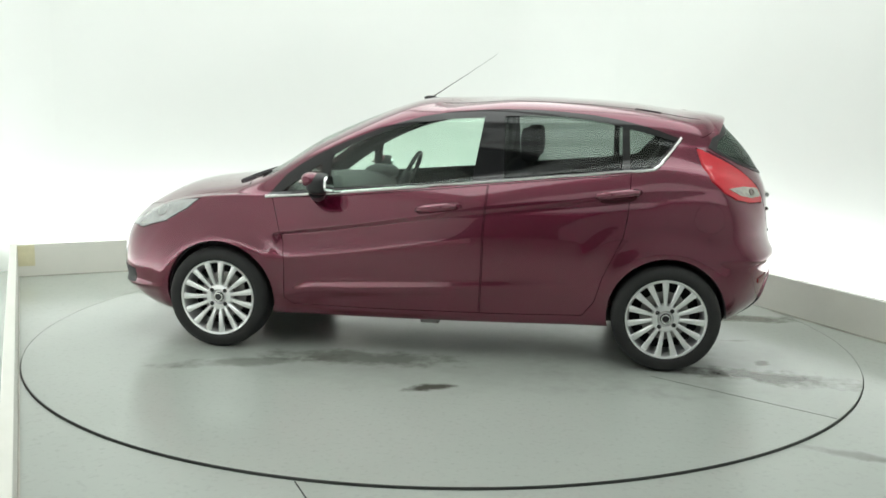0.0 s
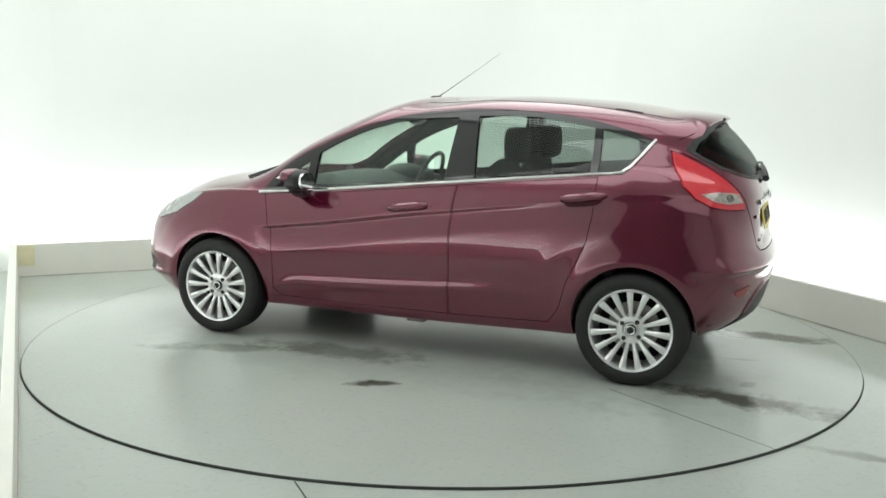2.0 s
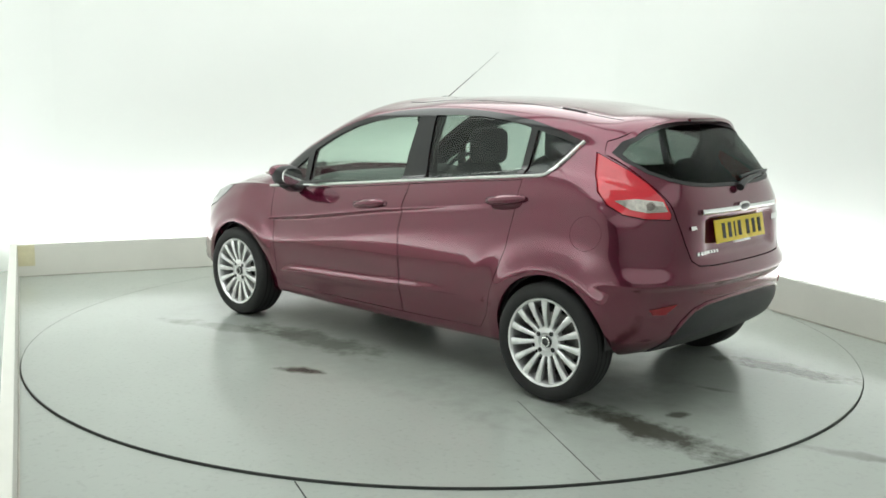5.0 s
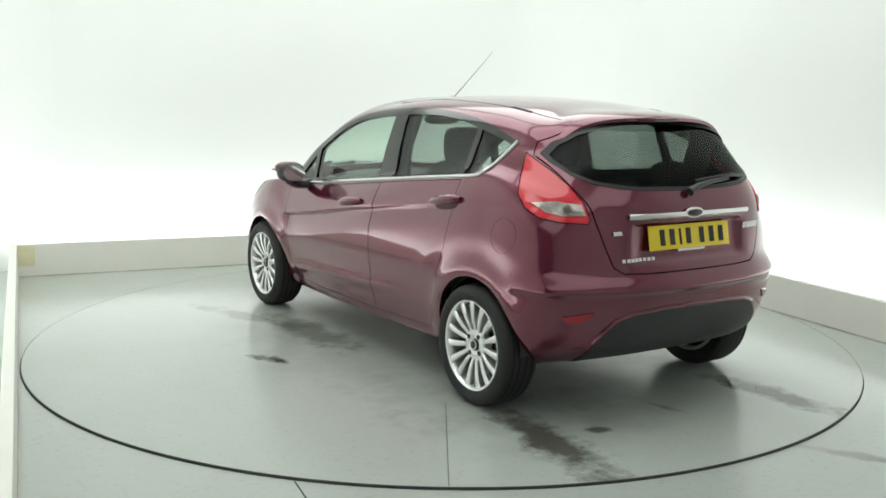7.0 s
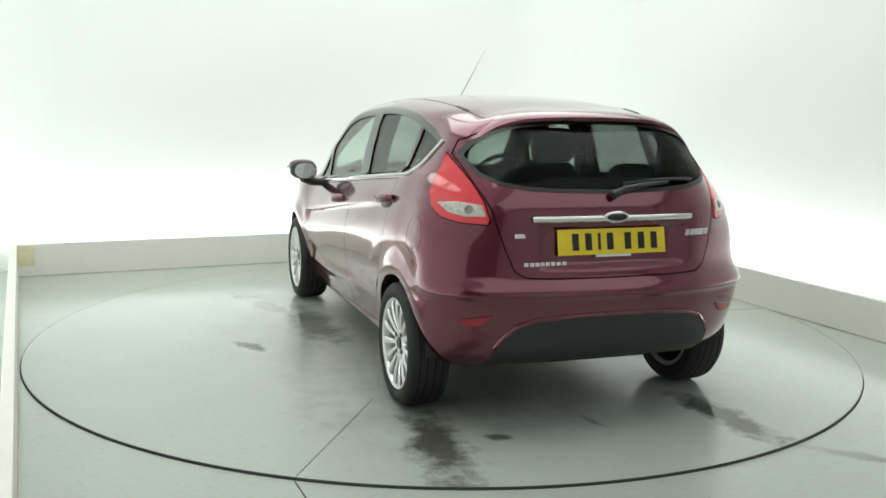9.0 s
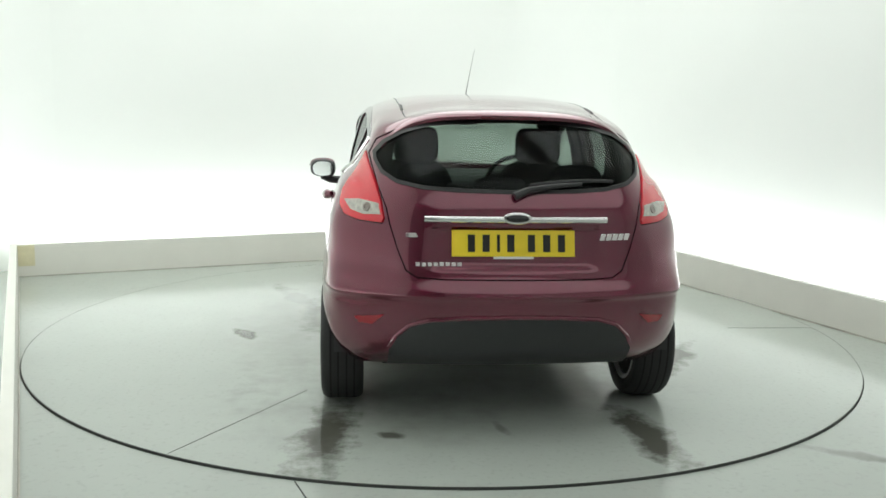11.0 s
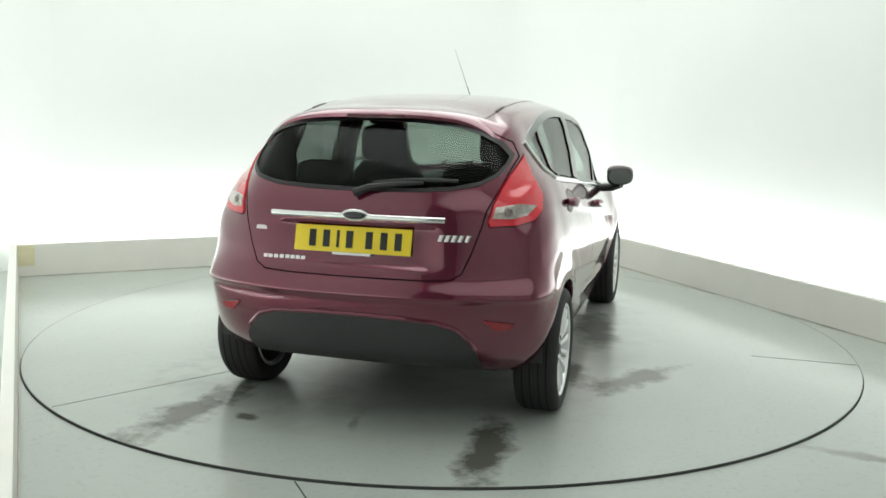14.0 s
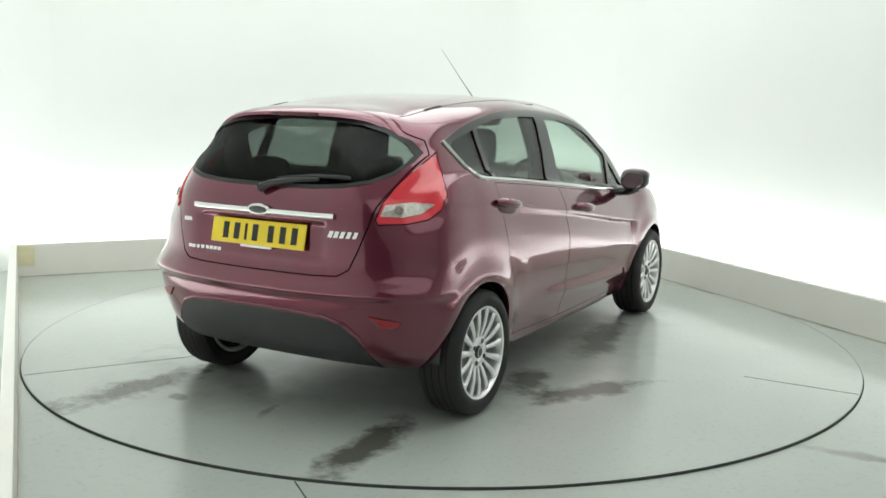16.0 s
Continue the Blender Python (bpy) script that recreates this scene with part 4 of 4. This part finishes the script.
    part("bumper_lip", tube(pts, .011, 8), M_PAINT, car, "raised burgundy lip over the valance")
    for s in (1, -1):
        tri = yz([(.675 * s, .505), (.55 * s, .525), (.60 * s, .478), (.655 * s, .48)])
        me = carve(out[0.006].copy(), [("DIFFERENCE", out[-0.03]), ("INTERSECT", prism(tri, REAR, (.5, .3)))])
        skin("reflector", me, M_REFL, car, "small red bumper reflector")
    me = carve(out[0.003].copy(), [("DIFFERENCE", out[-0.03]), ("INTERSECT", prism(GRILLE, AHEAD, (.3, .5)))])
    skin("grille", me, M_GREYP, car, "dark lower front grille")
    for s in (1, -1):
        fog = [(1.8, s * .52, .43), (1.8, s * .70, .41), (1.8, s * .69, .33), (1.8, s * .54, .32)]
        me = carve(out[0.003].copy(), [("DIFFERENCE", out[-0.03]), ("INTERSECT", prism(fog, AHEAD, (.3, .5)))])
        skin("fog_lamp_housing", me, M_GREYP, car, "dark fog lamp recess")
        me = carve(offset_hull(0.0007), [("DIFFERENCE", out[-0.03]), ("INTERSECT", prism(mirrored(FUEL) if s < 0 else FUEL, (0, s, 0), far)), ("DIFFERENCE", prism(ring_arc(-1.44, .83, .0791, 0, 345, 23, .8 * s), (0, s, 0), far))]) if s > 0 else None
        if me:
            skin("fuel_flap_gap", me, M_FLAP, car, "thin round fuel flap gap")
    # underside
    part("floor_pan", box((-1.42, -.55, .20), (1.5, .55, .27), .02), M_BLACK, car, "dark underbody")
    part("exhaust", tube([(.6, -.1, .16), (-.4, -.12, .15), (-1.1, -.2, .17), (-1.3, -.32, .22)], .028, 10), M_DISC, car, "dull steel exhaust")
    part("sill_bracket", box((.02, .30, .125), (.13, .50, .17), .006), M_DISC, car)
    for hx in (HUB_X, -HUB_X):
        for s in (1, -1):
            bm = lathe([(.0, s * .525), (.311, s * .525), (.310, s * .765), (.316, s * .765), (.317, s * .52), (.0, s * .52)], 64)
            bmesh.ops.delete(bm, geom=[v for v in bm.verts if v.co.z < -.004], context="VERTS")
            ob = part("arch_liner", bm, M_BLACK, car)
            ob.matrix_basis = pose(hx, 0, HUB_Z + .012)
    # wheels
    first = wheel_parts(car)
    first.matrix_basis = pose(HUB_X, .742, HUB_Z)
    tagged(first, "fifteen-spoke silver alloy wheel with black tyre")
    for x, y, turn, spin in ((-HUB_X, .728, 0, 9), (HUB_X, -.742, 180, 4), (-HUB_X, -.728, 180, 15)):
        copy_thing(first, pose(x, y, HUB_Z, 0, 0, turn) @ pose(0, 0, 0, 0, spin, 0))
    # door mirrors
    for s in (1, -1):
        taper = lambda p: Vector((p.x + .07 * p.y * s, p.y, p.z * (1 - 1.1 * (p.y * s + .1) * (.25 if p.z > 0 else .9)) + .0))
        bm = loft_round((-.070, -.082, -.066), (.050, .085, .062), 2.7, 28, 14, taper)
        mir = part("door_mirror", bm, M_BLACK, car, "black and burgundy door mirror")
        mir.matrix_basis = pose(.645, .885 * s, .958)
        bm = loft_round((-.030, -.078, -.018), (.074, .088, .068), 2.5, 28, 14, taper)
        part("mirror_cap", bm, M_PAINT, mir, "burgundy mirror cap")
        bm = bmesh.new()
        disc = []
        for k in range(32):
            q = 2 * math.pi * k / 32
            cq, sq = math.cos(q), math.sin(q)
            disc.append(bm.verts.new((-.0715 + .07 * .066 * math.copysign(abs(cq) ** .8, cq) * s, .066 * math.copysign(abs(cq) ** .8, cq), .047 * math.copysign(abs(sq) ** .8, sq) - .001)))
        f = bm.faces.new(disc)
        r = bmesh.ops.extrude_face_region(bm, geom=[f])
        bmesh.ops.translate(bm, verts=[v for v in r["geom"] if isinstance(v, bmesh.types.BMVert)], vec=(.012, 0, 0))
        bmesh.ops.recalc_face_normals(bm, faces=bm.faces)
        part("mirror_glass", bm, M_MIRROR, mir, "silver mirror glass")
        part("mirror_foot", tube([(.045, -.165 * s, -.075), (.03, -.12 * s, -.085), (.01, -.05 * s, -.075), (.0, .0, -.045)], [.04, .036, .04, .05], 10, .7), M_BLACK, mir, "black mirror foot")
        bm = loft_round((.045, -.05, .005), (.084, .097, .026), 2.4, 18, 8)
        part("indicator", bm, M_CLEAR, mir, "clear side indicator")
    # roof: ditch mouldings, aerial
    for s in (1, -1):
        pts = []
        for x in np.linspace(.02, -1.40, 24):
            y = s * (.462 - .02 * max(0, x + .3) - .03 * max(0, -x - 1.0))
            hit = HULL_TREE.ray_cast(Vector((x, y, 3)), Vector((0, 0, -1)))[0]
            pts.append((x, y, hit.z - .0025))
        part("roof_moulding", tube(pts, .0042, 6), M_BLACK, car, "thin black roof joint moulding")
        pts = [(x, s * .455, HULL_TREE.ray_cast(Vector((x, s * .455, 3)), Vector((0, 0, -1)))[0].z + .003) for x in (-1.05, -1.12, -1.19)]
        part("roof_bar_cover", tube([(p[0], p[1], p[2] - .003) for p in pts], .008, 8, .7), M_BLACK, car)
    z0 = HULL_TREE.ray_cast(Vector((.17, .0, 3)), Vector((0, 0, -1)))[0].z
    aer = part("aerial", tube([(.17, .0, z0), (.13, .0, z0 + .028), (-.04, .0, z0 + .140), (-.24, .0, z0 + .275)], [.006, .0028, .0014, .0007], 8), M_GREYP, car, "thin black whip aerial")
    part("aerial_foot", loft_round((.13, -.022, z0 - .01), (.21, .022, z0 + .018), 2.2, 18, 8), M_BLACK, aer)
    # front wipers by the cowl
    part("front_wiper", tube([(1.17, .40, .948), (1.13, .30, .966), (1.09, .20, .985)], .011, 6), M_BLACK, car, "black front wiper")
    part("front_wiper", tube([(1.20, .52, .925), (1.14, .44, .955), (1.06, .40, .985)], .014, 6), M_BLACK, car, "black front wiper")
    cabin_parts(car)
    return car


def cabin_parts(car):
    """Seats, dashboard, wheel; the driver sits on the right."""
    for s in (1, -1):
        seat = new("front_seat")
        seat.parent = car
        seat.matrix_basis = pose(-.03, .34 * s, .30)
        part("cushion", loft_round((-.25, -.25, .0), (.28, .25, .22), 3.4), M_SEAT, seat)
        part("backrest", loft_round((-.30, -.24, .12), (-.13, .24, .80), 3.0, 24, 16, lambda p: Vector((p.x - .26 * (p.z - .15), p.y * (1 - .12 * max(0, p.z - .4)), p.z))), M_SEAT, seat)
        part("headrest", loft_round((-.50, -.125, .775), (-.39, .125, .975), 4.2), M_SEAT, seat, "dark cloth headrest")
        for y in (-.05, .05):
            part("headrest_post", tube([(-.42, y, .74), (-.435, y, .84)], .006, 8), M_CHROME, seat)
    bench = new("rear_bench")
    bench.parent = car
    part("cushion", loft_round((-1.10, -.60, .30), (-.62, .60, .56), 4.0), M_SEAT, bench)
    part("backrest", loft_round((-1.22, -.60, .45), (-1.05, .60, 1.03), 4.5, 24, 14, lambda p: Vector((p.x - .20 * (p.z - .45), p.y, p.z))), M_SEAT, bench)
    for y in (-.36, .0, .36):
        part("headrest", loft_round((-1.37, y - .12, 1.0), (-1.27, y + .12, 1.13 if y else 1.07), 3.0), M_SEAT, bench)
    part("parcel_shelf", box((-1.62, -.52, .955), (-1.36, .52, .975), .005), M_CABIN, car, "dark parcel shelf")
    part("dashboard", loft_round((.42, -.66, .55), (1.0, .66, .955), 3.2, 32, 16), M_CABIN, car, "grey dashboard")
    part("binnacle", loft_round((.44, -.52, .88), (.66, -.20, .99), 2.4), M_CABIN, car)
    wheel = new("steering_wheel")
    wheel.parent = car
    wheel.matrix_basis = pose(.37, -.36, .90, 0, -24, 0)
    part("steering_rim", tube([(.0, .185 * math.cos(a), .185 * math.sin(a)) for a in (2 * math.pi * k / 36 for k in range(37))], .015, 8), M_BLACK, wheel)
    part("steering_boss", loft_round((-.02, -.08, -.06), (.05, .08, .06), 2.5), M_BLACK, wheel)
    for a in (0, 180, 270):
        part("steering_spoke", tube([(.02, 0, 0), (.0, .185 * math.cos(radians(a)), .185 * math.sin(radians(a)))], .014, 6), M_CABIN, wheel)
    part("inner_mirror", loft_round((.28, -.13, 1.265), (.31, .13, 1.33), 2.6), M_BLACK, car, "black interior mirror")
    part("mirror_stem", tube([(.305, 0, 1.31), (.36, 0, 1.35)], .012, 6), M_BLACK, car)
    for s in (1, -1):
        part("pillar_lining", tube([(-.27, s * .64, .98), (-.29, s * .60, 1.18), (-.30, s * .545, 1.34)], .035, 8), M_CABIN, car)
        trim_ = tube([(-1.22, s * .60, .98), (-1.30, s * .575, 1.10), (-1.36, s * .535, 1.22), (-1.36, s * .47, 1.31)], [.085, .075, .062, .05], 10, .55)
        part("rear_pillar_lining", trim_, M_CABIN, car)
        part("seat_belt", box((-.33, s * .60 - .002, .75), (-.29, s * .60 + .002, 1.2)), M_BLACK, car)
        part("sun_visor", box((.02, s * .33 - .17, 1.335), (.17, s * .33 + .17, 1.350), .004), M_LINER, car)


table = room()
vehicle = build_car()
HULL.free()


def motions():
    """The table turns at one steady rate and carries the car."""
    rows, carried = [], []
    for i in range(33):
        t = i * 0.5
        m = pose(0, 0, 0, 0, 0, 171.956 - 6.9458 * t)
        rows.append((t, m))
        carried.append((t, m @ pose(-0.051, -0.122, 0.0)))
    walk(table, rows)
    walk(vehicle, carried)


motions()
